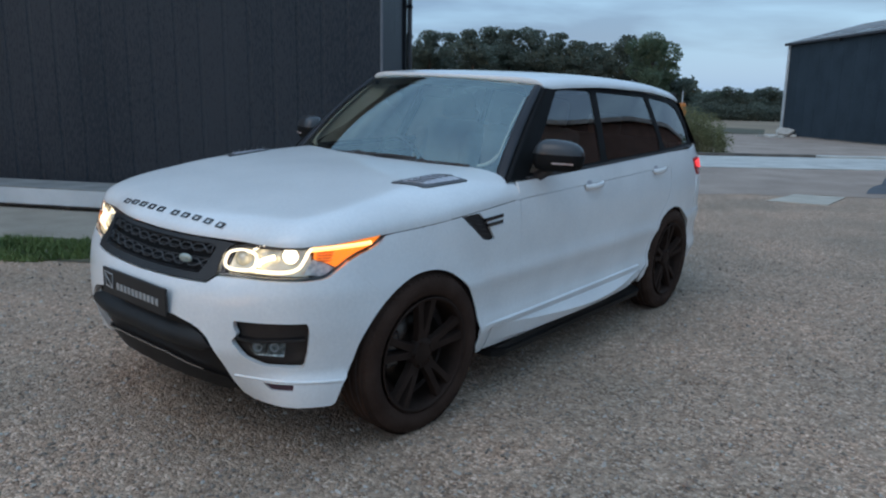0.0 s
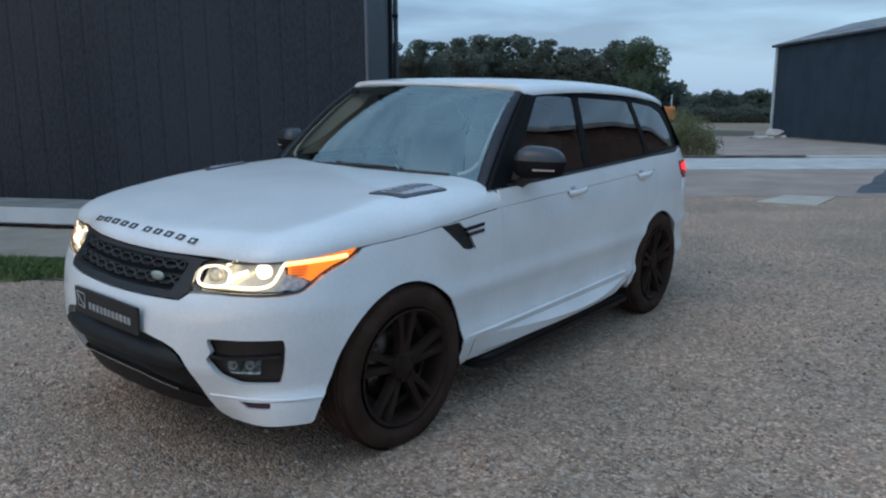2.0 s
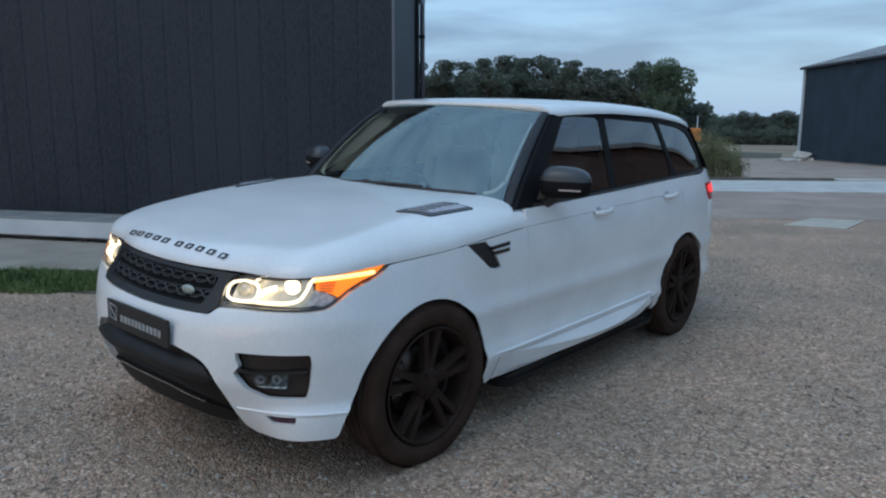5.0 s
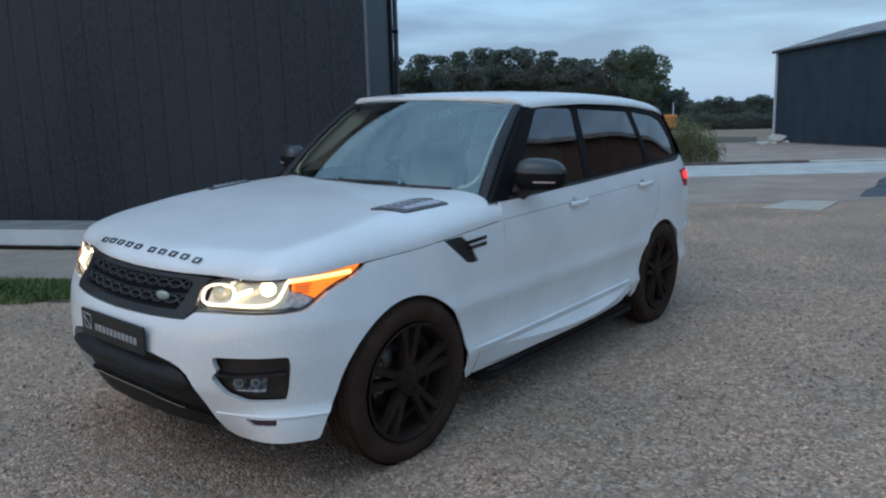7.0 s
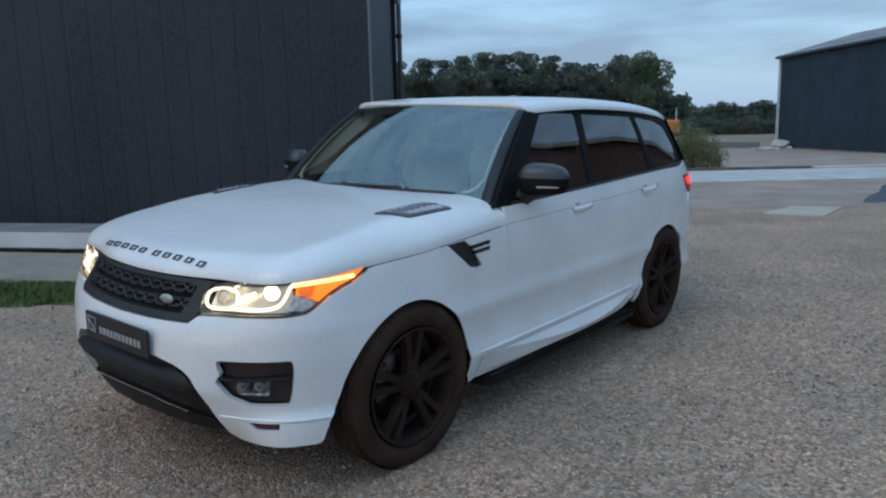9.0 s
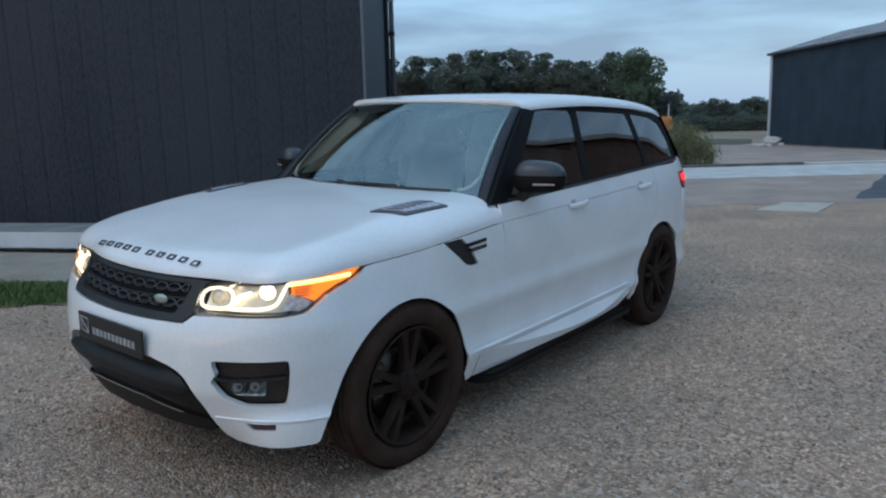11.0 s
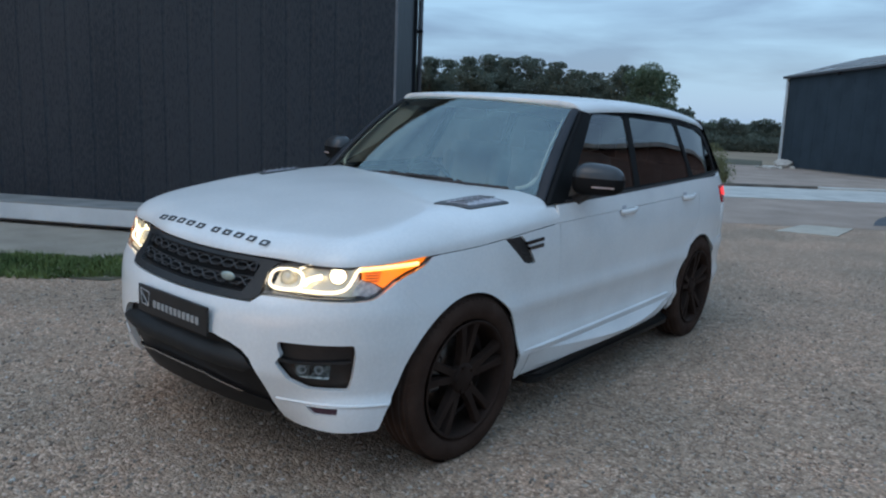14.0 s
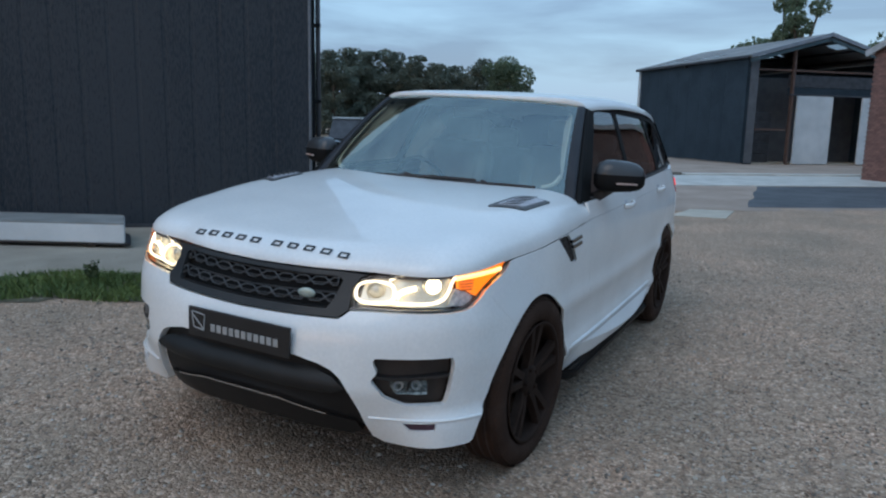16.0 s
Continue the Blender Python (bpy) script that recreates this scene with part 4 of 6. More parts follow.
def skin(s, z, out=0.0):
    """A point of the lower body: s metres along the plan curve from the nose, at height z, out metres proud."""
    s, z = np.asarray(s, float), np.asarray(z, float)
    cols = [curve(*NOSE, z), curve(*CORNER, z), curve(*FLANK, z), curve(*TAIL, z)]
    stations = ((0.0, 0), (0.55, 0), (0.92, 1), (1.22, 1), (1.75, 2), (S_END - 0.95, 2), (S_END - 0.5, 3), (S_END, 3))
    ins = np.zeros(np.broadcast(s, z).shape)
    for (s0, a), (s1, b) in zip(stations[:-1], stations[1:]):
        t = np.clip((s - s0) / (s1 - s0), 0, 1)
        t = t * t * (3 - 2 * t)
        ins = np.where((s >= s0) & (s <= s1), cols[a] * (1 - t) + cols[b] * t, ins)
    x, y = np.interp(s, PLAN_S, PLAN[:, 0]), np.interp(s, PLAN_S, PLAN[:, 1])
    nx, ny = np.interp(s, PLAN_S, PLAN_N[:, 0]), np.interp(s, PLAN_S, PLAN_N[:, 1])
    # soft flares round the wheel arches
    for y0 in (AXLE_F, AXLE_R):
        r = np.hypot(y - y0, z - ARCH_Z) - ARCH_R
        out = out + (0.013 if y0 < 2 else 0.005) * np.exp(-(r / 0.075) ** 2) * np.clip((s - 1.05) / 0.25, 0, 1)
    d = out - ins + 0.038 * (0.8 - z) * np.clip(nx, 0, 1) * np.clip((s - 0.9) / 0.5, 0, 1)
    droop = 0.038 * np.clip(0.85 - x, 0, 1) * np.clip((1.25 - s) / 0.3, 0, 1)
    return np.stack([x + nx * d, y + ny * d, z - droop], axis=-1)


def shut_z(s):
    """Height of the bonnet's lower edge along the plan curve."""
    return curve((0.0, 0.45, 0.75, 1.35, 1.9, 2.45, 3.0), (0.968, 0.960, 0.952, 0.975, 1.012, 1.052, 1.075), s)


_bs = np.linspace(0, 2.375, 900)
BONNET_EDGE = skin(_bs, shut_z(_bs))


def bonnet_z(x, y):
    """Height of the bonnet: a gentle crown that rounds over towards its edge."""
    x, y = np.broadcast_arrays(np.asarray(x, float), np.asarray(y, float))
    q = np.stack([np.abs(x), y], axis=-1)
    d2 = ((q[..., None, :] - BONNET_EDGE[:, :2]) ** 2).sum(axis=-1)
    i = d2.argmin(axis=-1)
    d = np.sqrt(d2.min(axis=-1))
    edge = BONNET_EDGE[i, 2]
    crown = curve((0.08, 0.16, 0.30, 0.60, 0.96, 1.40, 1.95), (0.992, 1.014, 1.046, 1.104, 1.155, 1.188, 1.212), y) - 0.014 * (x / 0.9) ** 2
    reach = curve((0.0, 0.5, 1.2, 2.0), (0.13, 0.17, 0.29, 0.36), y)
    t = np.clip(d / reach, 0, 1)
    return edge + (crown - edge) * np.sqrt(np.maximum(0, 1 - (1 - t) ** 2.3))


def skin_sided(s, z, out=0.0):
    """The skin of both flanks: negative s lies on the right."""
    s = np.asarray(s, float)
    p = skin(np.abs(s), z, out)
    p[..., 0] *= np.where(s < 0, -1, 1)
    return p


# ---- the car's materials ----
def thin_glass(name, tint, ior, rough=0.01, coating=(1, 1, 1)):
    """Thin glass: clear with tint, and gloss by Fresnel."""
    m = bpy.data.materials.new(name)
    m.use_nodes = True
    n, l = m.node_tree.nodes, m.node_tree.links
    n.clear()
    o, mix = n.new("ShaderNodeOutputMaterial"), n.new("ShaderNodeMixShader")
    tr, gl, fr = n.new("ShaderNodeBsdfTransparent"), n.new("ShaderNodeBsdfGlossy"), n.new("ShaderNodeFresnel")
    tr.inputs["Color"].default_value = (*tint, 1)
    gl.inputs["Roughness"].default_value = rough
    gl.inputs["Color"].default_value = (*coating, 1)
    fr.inputs["IOR"].default_value = ior
    l.new(fr.outputs[0], mix.inputs[0])
    l.new(tr.outputs[0], mix.inputs[1])
    l.new(gl.outputs[0], mix.inputs[2])
    l.new(mix.outputs[0], o.inputs["Surface"])
    return m


PILLAR = material("dark_grey_pillar", (0.012, 0.011, 0.014), (0.020, 0.019, 0.023), 0.42, scale=5, fine=60, spec=0.35)
MATT_BLACK = material("matt_black_plastic", (0.010, 0.009, 0.009), (0.017, 0.015, 0.014), 0.5, spec=0.22, scale=6, fine=80)
BAR_GREY = material("satin_black_bar", (0.010, 0.010, 0.010), (0.017, 0.017, 0.017), 0.5, spec=0.28, scale=6, fine=80)
# The brown carries warm ground light reflected into the fog lamp recess.
RECESS = material("brown_black_recess", (0.030, 0.020, 0.015), (0.050, 0.034, 0.026), 0.75, scale=9, fine=90)
SURROUND = material("satin_grey_surround", (0.014, 0.0125, 0.012), (0.024, 0.0215, 0.020), 0.42, spec=0.35, scale=9, fine=70)
SILVER = material("silver_reflector", (0.40, 0.42, 0.43), (0.80, 0.81, 0.82), 0.22, scale=55, fine=140, fine_amount=0.6, metal=0.35)
FOG_SILVER = material("dull_fog_reflector", (0.06, 0.065, 0.06), (0.42, 0.43, 0.40), 0.25, scale=34, fine=120, fine_amount=0.6, metal=0.35)
DARK_RED = material("dark_red_reflector", (0.050, 0.022, 0.032), (0.085, 0.036, 0.052), 0.3, scale=20, fine=60)
PAINT = material("white_car_paint", (0.725, 0.718, 0.702), (0.825, 0.812, 0.79), 0.36, scale=2.2, fine=70, fine_amount=0.5, coat=0.65)
PAINT.node_tree.nodes["Principled BSDF"].inputs["Coat Roughness"].default_value = 0.04
BLACK_GLOSS = material("gloss_black_trim", (0.010, 0.010, 0.011), (0.018, 0.018, 0.02), 0.18, scale=4, fine=40, coat=0.6)
BLACK_SATIN = material("satin_black_trim", (0.012, 0.012, 0.014), (0.020, 0.020, 0.023), 0.38, scale=5, fine=60)
BLACK_PLASTIC = material("black_plastic", (0.020, 0.017, 0.016), (0.034, 0.029, 0.028), 0.55, scale=5, fine=120, bump=0.15, bump_scale=400)
BLACK_DEEP = material("deep_black_backing", (0.005, 0.005, 0.005), (0.009, 0.008, 0.008), 0.7, scale=6, fine=60, spec=0.15)
# Cap is greyer than the black housing, to carry the sky's sheen.
MIRROR_CAP = material("sky_sheen_mirror_cap", (0.030, 0.031, 0.033), (0.048, 0.050, 0.053), 0.28, scale=6, fine=70)
GRILLE_GREY = material("satin_grey_grille", (0.052, 0.052, 0.054), (0.095, 0.096, 0.098), 0.4, scale=20, fine=120, metal=0.3)
# Grey holds the vent mesh's reflection and the shade in the handle cups.
VENT_GREY = material("sheen_and_shade_grey", (0.36, 0.35, 0.38), (0.52, 0.51, 0.54), 0.5, scale=40, fine=300, fine_amount=0.8)
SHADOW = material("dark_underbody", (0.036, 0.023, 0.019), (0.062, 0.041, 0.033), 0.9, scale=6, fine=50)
TREAD = material("dusty_tyre_tread", (0.034, 0.020, 0.0145), (0.055, 0.034, 0.026), 0.95, spec=0.1, scale=9, fine=90)
RUBBER = material("tyre_rubber", (0.037, 0.021, 0.015), (0.058, 0.035, 0.026), 0.9, spec=0.10, scale=9, fine=90, bump=0.3, bump_scale=150)
RIM = material("black_alloy", (0.024, 0.0145, 0.011), (0.038, 0.0235, 0.018), 0.7, spec=0.08, scale=8, fine=60)
DISC = material("brake_disc_steel", (0.05, 0.036, 0.03), (0.10, 0.075, 0.06), 0.35, scale=30, fine=160, metal=0.9)
CHROME = material("chrome", (0.55, 0.56, 0.57), (0.7, 0.7, 0.71), 0.15, scale=8, fine=60, metal=1.0)
# Base is lightened to cream, for the glow that fills the lamp.
LAMP_CHROME = material("lamp_reflector", (0.56, 0.53, 0.44), (0.78, 0.74, 0.64), 0.25, scale=30, fine=120, metal=0.5)
REPEATER = material("pale_pink_repeater", (0.42, 0.30, 0.27), (0.55, 0.42, 0.38), 0.25, scale=30, fine=90)
CREAM = material("cream_leather", (0.42, 0.40, 0.37), (0.50, 0.48, 0.45), 0.5, scale=6, fine=80, bump=0.15)
PALE_CLOTH = material("pale_lining_cloth", (0.74, 0.76, 0.72), (0.82, 0.83, 0.80), 0.9, scale=8, fine=120, bump=0.1)
DASH = material("dark_dashboard", (0.02, 0.02, 0.022), (0.035, 0.035, 0.037), 0.6, scale=10, fine=120)
BADGE = material("badge_grey", (0.045, 0.048, 0.055), (0.07, 0.075, 0.08), 0.3, scale=30, fine=90, metal=0.5)
PLATE = material("black_plate", (0.012, 0.011, 0.011), (0.02, 0.018, 0.018), 0.35, scale=6, fine=60)
PLATE_INK = material("pale_plate_ink", (0.27, 0.27, 0.265), (0.36, 0.36, 0.35), 0.5, scale=20, fine=90)
EMBLEM = material("green_silver_emblem", (0.30, 0.36, 0.32), (0.42, 0.47, 0.43), 0.3, scale=60, fine=120, metal=0.4)
AMBER_LENS = material("amber_lens", (0.42, 0.12, 0.03), (0.55, 0.17, 0.04), 0.2, scale=30, fine=90)
RED_LENS = material("red_lens", (0.45, 0.02, 0.02), (0.6, 0.04, 0.04), 0.15, scale=20, fine=60)
GLASS_FRONT = thin_glass("windscreen_glass", (0.80, 0.93, 0.86), 2.7, 0.015, (0.88, 1.0, 0.98))
GLASS_SIDE = thin_glass("tinted_side_glass", (0.34, 0.38, 0.38), 2.1)
GLASS_DARK = thin_glass("privacy_glass", (0.08, 0.085, 0.09), 1.9)
GLASS_LAMP = thin_glass("lamp_cover", (0.93, 0.93, 0.92), 1.4)
LED_WHITE = glow("white_led", (1.0, 0.83, 0.56), 1.9)
LED_BULB = glow("lit_projector", (1.0, 0.88, 0.62), 3.4)
LED_AMBER = glow("amber_led", (1.0, 0.44, 0.075), 2.3)
AMBER_SOFT = glow("amber_diffuser", (1.0, 0.22, 0.003), 1.2, (0.7, 0.2, 0.02))
LED_RED = glow("red_tail_led", (1.0, 0.05, 0.06), 1.1, (0.6, 0.03, 0.03))


# ---- panels on a curved skin ----
def inside(poly, pts):
    poly = np.asarray(poly)
    x, y = pts[:, 0], pts[:, 1]
    res = np.zeros(len(pts), bool)
    j = len(poly) - 1
    for i in range(len(poly)):
        xi, yi, xj, yj = poly[i][0], poly[i][1], poly[j][0], poly[j][1]
        if yi != yj:
            res ^= ((yi > y) != (yj > y)) & (x < (xj - xi) * (y - yi) / (yj - yi) + xi)
        j = i
    return res


def resample(poly, step):
    out = []
    for a, b in zip(poly, list(poly[1:]) + [poly[0]]):
        n = max(1, int(math.ceil(math.dist(a, b) / step)))
        out += [(a[0] + (b[0] - a[0]) * k / n, a[1] + (b[1] - a[1]) * k / n) for k in range(n)]
    return out


def rounded(poly, r=0.02, n=4):
    """The polygon with its corners rounded."""
    out = []
    k = len(poly)
    for i in range(k):
        p, a, b = Vector(poly[i]), Vector(poly[i - 1]), Vector(poly[(i + 1) % k])
        da, db = a - p, b - p
        d = min(r, da.length * 0.45, db.length * 0.45)
        p0, p1 = p + da.normalized() * d, p + db.normalized() * d
        for j in range(n + 1):
            t = j / n
            q = p0 * (1 - t) ** 2 + p * 2 * t * (1 - t) + p1 * t * t
            out.append((q.x, q.y))
    return out


def panel(name, outline, mat, parent, holes=(), surf=skin_sided, step=0.035, thick=0.014, out=0.0, side=1, label="", smooth=True):
    """A sheet cut to an outline on a curved surface, with a rim of that thickness. side = -1: the other flank's."""
    from mathutils.geometry import delaunay_2d_cdt
    loops = [resample(list(outline), step)] + [resample(list(h), step) for h in holes]
    pts, edges = [], []
    for lp in loops:
        b = len(pts)
        pts += lp
        edges += [(b + i, b + (i + 1) % len(lp)) for i in range(len(lp))]
    border = np.array(pts)
    lo, hi = border.min(0), border.max(0)
    gx = np.arange(math.floor(lo[0] / step) * step, hi[0] + step, step)
    gy = np.arange(math.floor(lo[1] / step) * step, hi[1] + step, step)
    g = np.array([(x, y) for x in gx for y in gy])
    ok = inside(loops[0], g)
    for h in loops[1:]:
        ok &= ~inside(h, g)
    g = g[ok]
    if len(g):
        d = np.min(np.linalg.norm(g[:, None, :] - border[None, :, :], axis=2), axis=1)
        g = g[d > step * 0.45]
    allp = [Vector(p) for p in pts] + [Vector(p) for p in g]
    v, _, f, _, _, _ = delaunay_2d_cdt(allp, edges, [], 0, 1e-6)
    v = np.array([(p.x, p.y) for p in v])
    f = np.array([t for t in f if len(t) == 3])
    c = v[f].mean(axis=1)
    ok = inside(loops[0], c)
    for h in loops[1:]:
        ok &= ~inside(h, c)
    f = f[ok]
    # leave out slivers along straight borders
    e = [v[f[:, (i + 1) % 3]] - v[f[:, i]] for i in range(3)]
    area = np.abs(e[0][:, 0] * e[1][:, 1] - e[0][:, 1] * e[1][:, 0])
    f = f[area / np.max([np.linalg.norm(q, axis=1) for q in e], axis=0) > 0.0003]
    top = surf(v[:, 0], v[:, 1], out)
    low = surf(v[:, 0], v[:, 1], out - thick)
    if side < 0:
        top, low = top * np.array((-1, 1, 1)), low * np.array((-1, 1, 1))
    # turn the faces so that they look outwards
    a, b, cc = top[f[:, 0]], top[f[:, 1]], top[f[:, 2]]
    nrm = np.cross(b - a, cc - a)
    flip = (nrm * (top[f[:, 0]] - low[f[:, 0]])).sum(axis=1) < 0
    f[flip] = f[flip][:, ::-1]
    count = {}
    for t in f:
        for i in range(3):
            e = (int(t[i]), int(t[(i + 1) % 3]))
            count[e] = count.get(e, 0) + 1
    rim = [e for e in count if (e[1], e[0]) not in count]
    verts = [tuple(p) for p in top]
    faces = [tuple(int(i) for i in t) for t in f]
    n_top = len(faces)
    index = {}
    for e in rim:
        q = []
        for i in e:
            if i not in index:
                index[i] = len(verts)
                verts += [tuple(top[i]), tuple(low[i])]
            q.append(index[i])
        faces.append((q[1], q[0], q[0] + 1, q[1] + 1))
    ob = mesh_object(name, verts, faces, mat, parent, label=label)
    if smooth:
        for p in ob.data.polygons[:n_top]:
            p.use_smooth = True
    return ob


def grid_surface(name, rows, mat, parent, label="", smooth=True, close=False):
    """A mesh through rows of points."""
    rows = np.asarray(rows)
    nu, nv = rows.shape[:2]
    faces = []
    for i in range(nu - 1):
        for j in range(nv if close else nv - 1):
            k = (j + 1) % nv
            faces.append((i * nv + j, i * nv + k, (i + 1) * nv + k, (i + 1) * nv + j))
    return mesh_object(name, rows.reshape(-1, 3), faces, mat, parent, smooth, label)


def tube(name, path, r, mat, parent, label="", segments=8, flat=1.0):
    """A round bar along a path of points."""
    path = [Vector(p) for p in path]
    rows = []
    up = Vector((0, 0, 1))
    for i, p in enumerate(path):
        d = (path[min(i + 1, len(path) - 1)] - path[max(i - 1, 0)]).normalized()
        a = d.cross(up)
        a = a.normalized() if a.length > 0.05 else Vector((1, 0, 0))
        b = a.cross(d).normalized()
        rows.append([p + a * r * flat * math.cos(6.2832 * k / segments) + b * r * math.sin(6.2832 * k / segments) for k in range(segments)])
    ob = grid_surface(name, rows, mat, parent, label, True, True)
    return ob


def lathe(name, profile, mat, parent, m, segments=48, label="", smooth=True):
    """A turned form about the x axis: profile of (x, radius)."""
    rows = [[m @ Vector((x, r * math.cos(6.28318 * k / segments), r * math.sin(6.28318 * k / segments))) for k in range(segments)] for x, r in profile]
    return grid_surface(name, rows, mat, parent, label, smooth, True)


# ---- outlines in flank metres (s along the plan, z) ----


def s_of(y):
    return float(np.interp(y, PLAN[40:, 1], PLAN_S[40:]))


def arch(y0, a0, a1, r=ARCH_R, n=22):
    """Points of a wheel arch, from angle a0 to a1 in degrees (0: rearward, 180: forward)."""
    return [(s_of(y0 + r * math.cos(radians(a0 + (a1 - a0) * k / n))), ARCH_Z + r * math.sin(radians(a0 + (a1 - a0) * k / n))) for k in range(n + 1)]


def mirror_outline(half):
    """A closed outline from its right-hand half, which starts and ends on the middle line."""
    return list(half) + [(-s, z) for s, z in reversed(half) if s > 1e-6]


FOG = rounded([(0.617, 0.648), (0.936, 0.643), (0.944, 0.60), (0.936, 0.50), (0.922, 0.444), (0.745, 0.452), (0.665, 0.486), (0.606, 0.556), (0.634, 0.590), (0.617, 0.618)], 0.012, 3)
SLOT = rounded([(0.736, 0.377), (0.877, 0.374), (0.874, 0.343), (0.776, 0.343)], 0.006, 2)
LAMP_LOW = [(0.506, 0.824), (0.70, 0.820), (0.93, 0.822), (1.005, 0.828), (1.035, 0.838), (1.062, 0.853), (1.124, 0.887), (1.196, 0.912), (1.25, 0.924), (1.295, 0.938), (1.33, 0.956), (1.350, 0.971)]
LAMP_TOP = [(1.25, 0.969), (1.10, 0.962), (0.95, 0.956), (0.75, 0.949), (0.60, 0.948), (0.535, 0.934), (0.506, 0.900)]


def car():
    t = thing("suv_car", "white SUV with black wheels, lamps lit, parked on gravel", "car")

    # front bumper, with holes for fog lamps and slots
    a1 = arch(AXLE_F, 125.0, 166, n=12)
    half = [(0.0, 0.792), (0.464, 0.787), (0.506, 0.817), (0.93, 0.817), (1.005, 0.823), (1.037, 0.833), (1.064, 0.848), (1.135, 0.886)]
    half += a1
    half += [(1.124, 0.397), (1.093, 0.357), (1.073, 0.305), (1.062, 0.272), (1.046, 0.261), (0.665, 0.270), (0.615, 0.295), (0.585, 0.36), (0.563, 0.42), (0.525, 0.50), (0.487, 0.56), (0.45, 0.592), (0.40, 0.614), (0.30, 0.640), (0.0, 0.654)]
    holes = []
    for k in (1, -1):
        holes += [[(k * s, z) for s, z in FOG], [(k * s, z) for s, z in SLOT]]
    panel("front_bumper", mirror_outline(half), PAINT, t, holes, step=0.024, thick=0.03, label="white painted front bumper")

    # crease that runs round the lower lip
    for k in (1, -1):
        n = 30
        p = skin_sided(np.linspace(0.600, 1.092, n), np.interp(np.linspace(0.600, 1.092, n), (0.6, 0.8, 1.0, 1.1), (0.392, 0.3855, 0.379, 0.373)), 0.0)
        p[:, 0] *= k
        tube("bumper_lip", p, 0.0075, PAINT, t)
    # lower intake and valance
    lower = [(0.0, 0.662), (0.31, 0.648), (0.405, 0.618), (0.46, 0.594), (0.50, 0.556), (0.58, 0.40), (0.60, 0.335), (0.0, 0.335)]
    intake = panel("lower_intake", mirror_outline(lower), MATT_BLACK, t, step=0.03, thick=0.02, out=-0.035, label="black lower air intake")
    bar = [(0.0, 0.612), (0.345, 0.594), (0.455, 0.560), (0.505, 0.522), (0.45, 0.492), (0.345, 0.494), (0.0, 0.514)]
    roll = lambda s, z, o: skin_sided(s, z, o - 0.22 * (np.asarray(z) - 0.51) - 11.0 * (np.asarray(z) - 0.560 + 0.055 * np.abs(s)) ** 2)
    panel("intake_bar", mirror_outline(bar), BAR_GREY, intake, surf=roll, step=0.014, thick=0.03, out=0.008)
    strip = [(0.0, 0.452), (0.20, 0.440), (0.42, 0.392), (0.42, 0.385), (0.20, 0.432), (0.0, 0.444)]
    panel("intake_strip", mirror_outline(strip), CHROME, intake, step=0.03, thick=0.012, out=-0.01, label="thin silver strip")
    val = [(0.0, 0.434), (0.22, 0.420), (0.45, 0.375), (0.54, 0.360), (0.565, 0.31), (0.52, 0.285), (0.40, 0.30), (0.20, 0.325), (0.0, 0.335)]
    panel("valance", mirror_outline(val), MATT_BLACK, t, step=0.03, thick=0.05, out=-0.02, label="black lower valance")

    # number plate with plain bars
    bm = box((0.027, -0.028, 0.668), (0.530, 0.012, 0.124), 0.004)
    plate = part("number_plate", bm, PLATE, t, "black show plate with pale grey bars")
    for i in range(11):
        x = -0.100 + 0.0325 * i
        part("plate_bar", box((x, -0.0355, 0.658), (0.023, 0.003, 0.032), 0.001), PLATE_INK, plate)
    for p, q in (((-0.215, 0.712), (-0.145, 0.705)), ((-0.145, 0.705), (-0.150, 0.640)), ((-0.150, 0.640), (-0.205, 0.646)), ((-0.205, 0.646), (-0.215, 0.712)), ((-0.212, 0.700), (-0.152, 0.646))):
        part("plate_mark", rod((p[0], -0.0355, p[1]), (q[0], -0.0355, q[1]), 0.0028, segments=5), PLATE_INK, plate)

    # grille
    half = [(0.0, 0.800), (0.462, 0.795), (0.500, 0.822), (0.500, 0.900), (0.53, 0.937), (0.56, 0.946), (0.45, 0.953), (0.0, 0.962)]
    hole = [(0.0, 0.828), (0.405, 0.822), (0.43, 0.86), (0.455, 0.925), (0.42, 0.938), (0.0, 0.946)]
    grille = panel("grille", mirror_outline(half), SURROUND, t, [mirror_outline(hole)], step=0.024, thick=0.03, out=0.002, label="satin black grille with grey honeycomb rows")
    panel("grille_backing", mirror_outline(half), BLACK_DEEP, grille, step=0.05, thick=0.01, out=-0.04)
    for z in (0.850, 0.876, 0.908, 0.934):
        n = 40
        tube("grille_bar", skin_sided(np.linspace(-0.43, 0.43, n), np.full(n, z), -0.012), 0.0032, BLACK_PLASTIC, grille)
    for z0 in (0.858, 0.916):
        pitch, h = 0.086, 0.0135
        for i in range(-5, 6):
            c = i * pitch
            for dz in (-1, 1):
                ss = np.array([c - pitch / 2, c - pitch / 4, c + pitch / 4, c + pitch / 2])
                zz = np.array([z0, z0 + dz * h, z0 + dz * h, z0])
                tube("honeycomb_bar", skin_sided(np.clip(ss, -0.43, 0.43), zz, -0.006), 0.0029, GRILLE_GREY, grille, segments=5)
    e = skin_sided(np.array(0.305), np.array(0.872), 0.010)
    bm = bmesh.new()
    g = bmesh.ops.create_uvsphere(bm, u_segments=20, v_segments=10, radius=1.0)
    bmesh.ops.transform(bm, matrix=Matrix.Translation(Vector(e)) @ Matrix.Rotation(radians(12), 4, "Z") @ Matrix.Diagonal((0.038, 0.008, 0.020, 1)), verts=g["verts"])
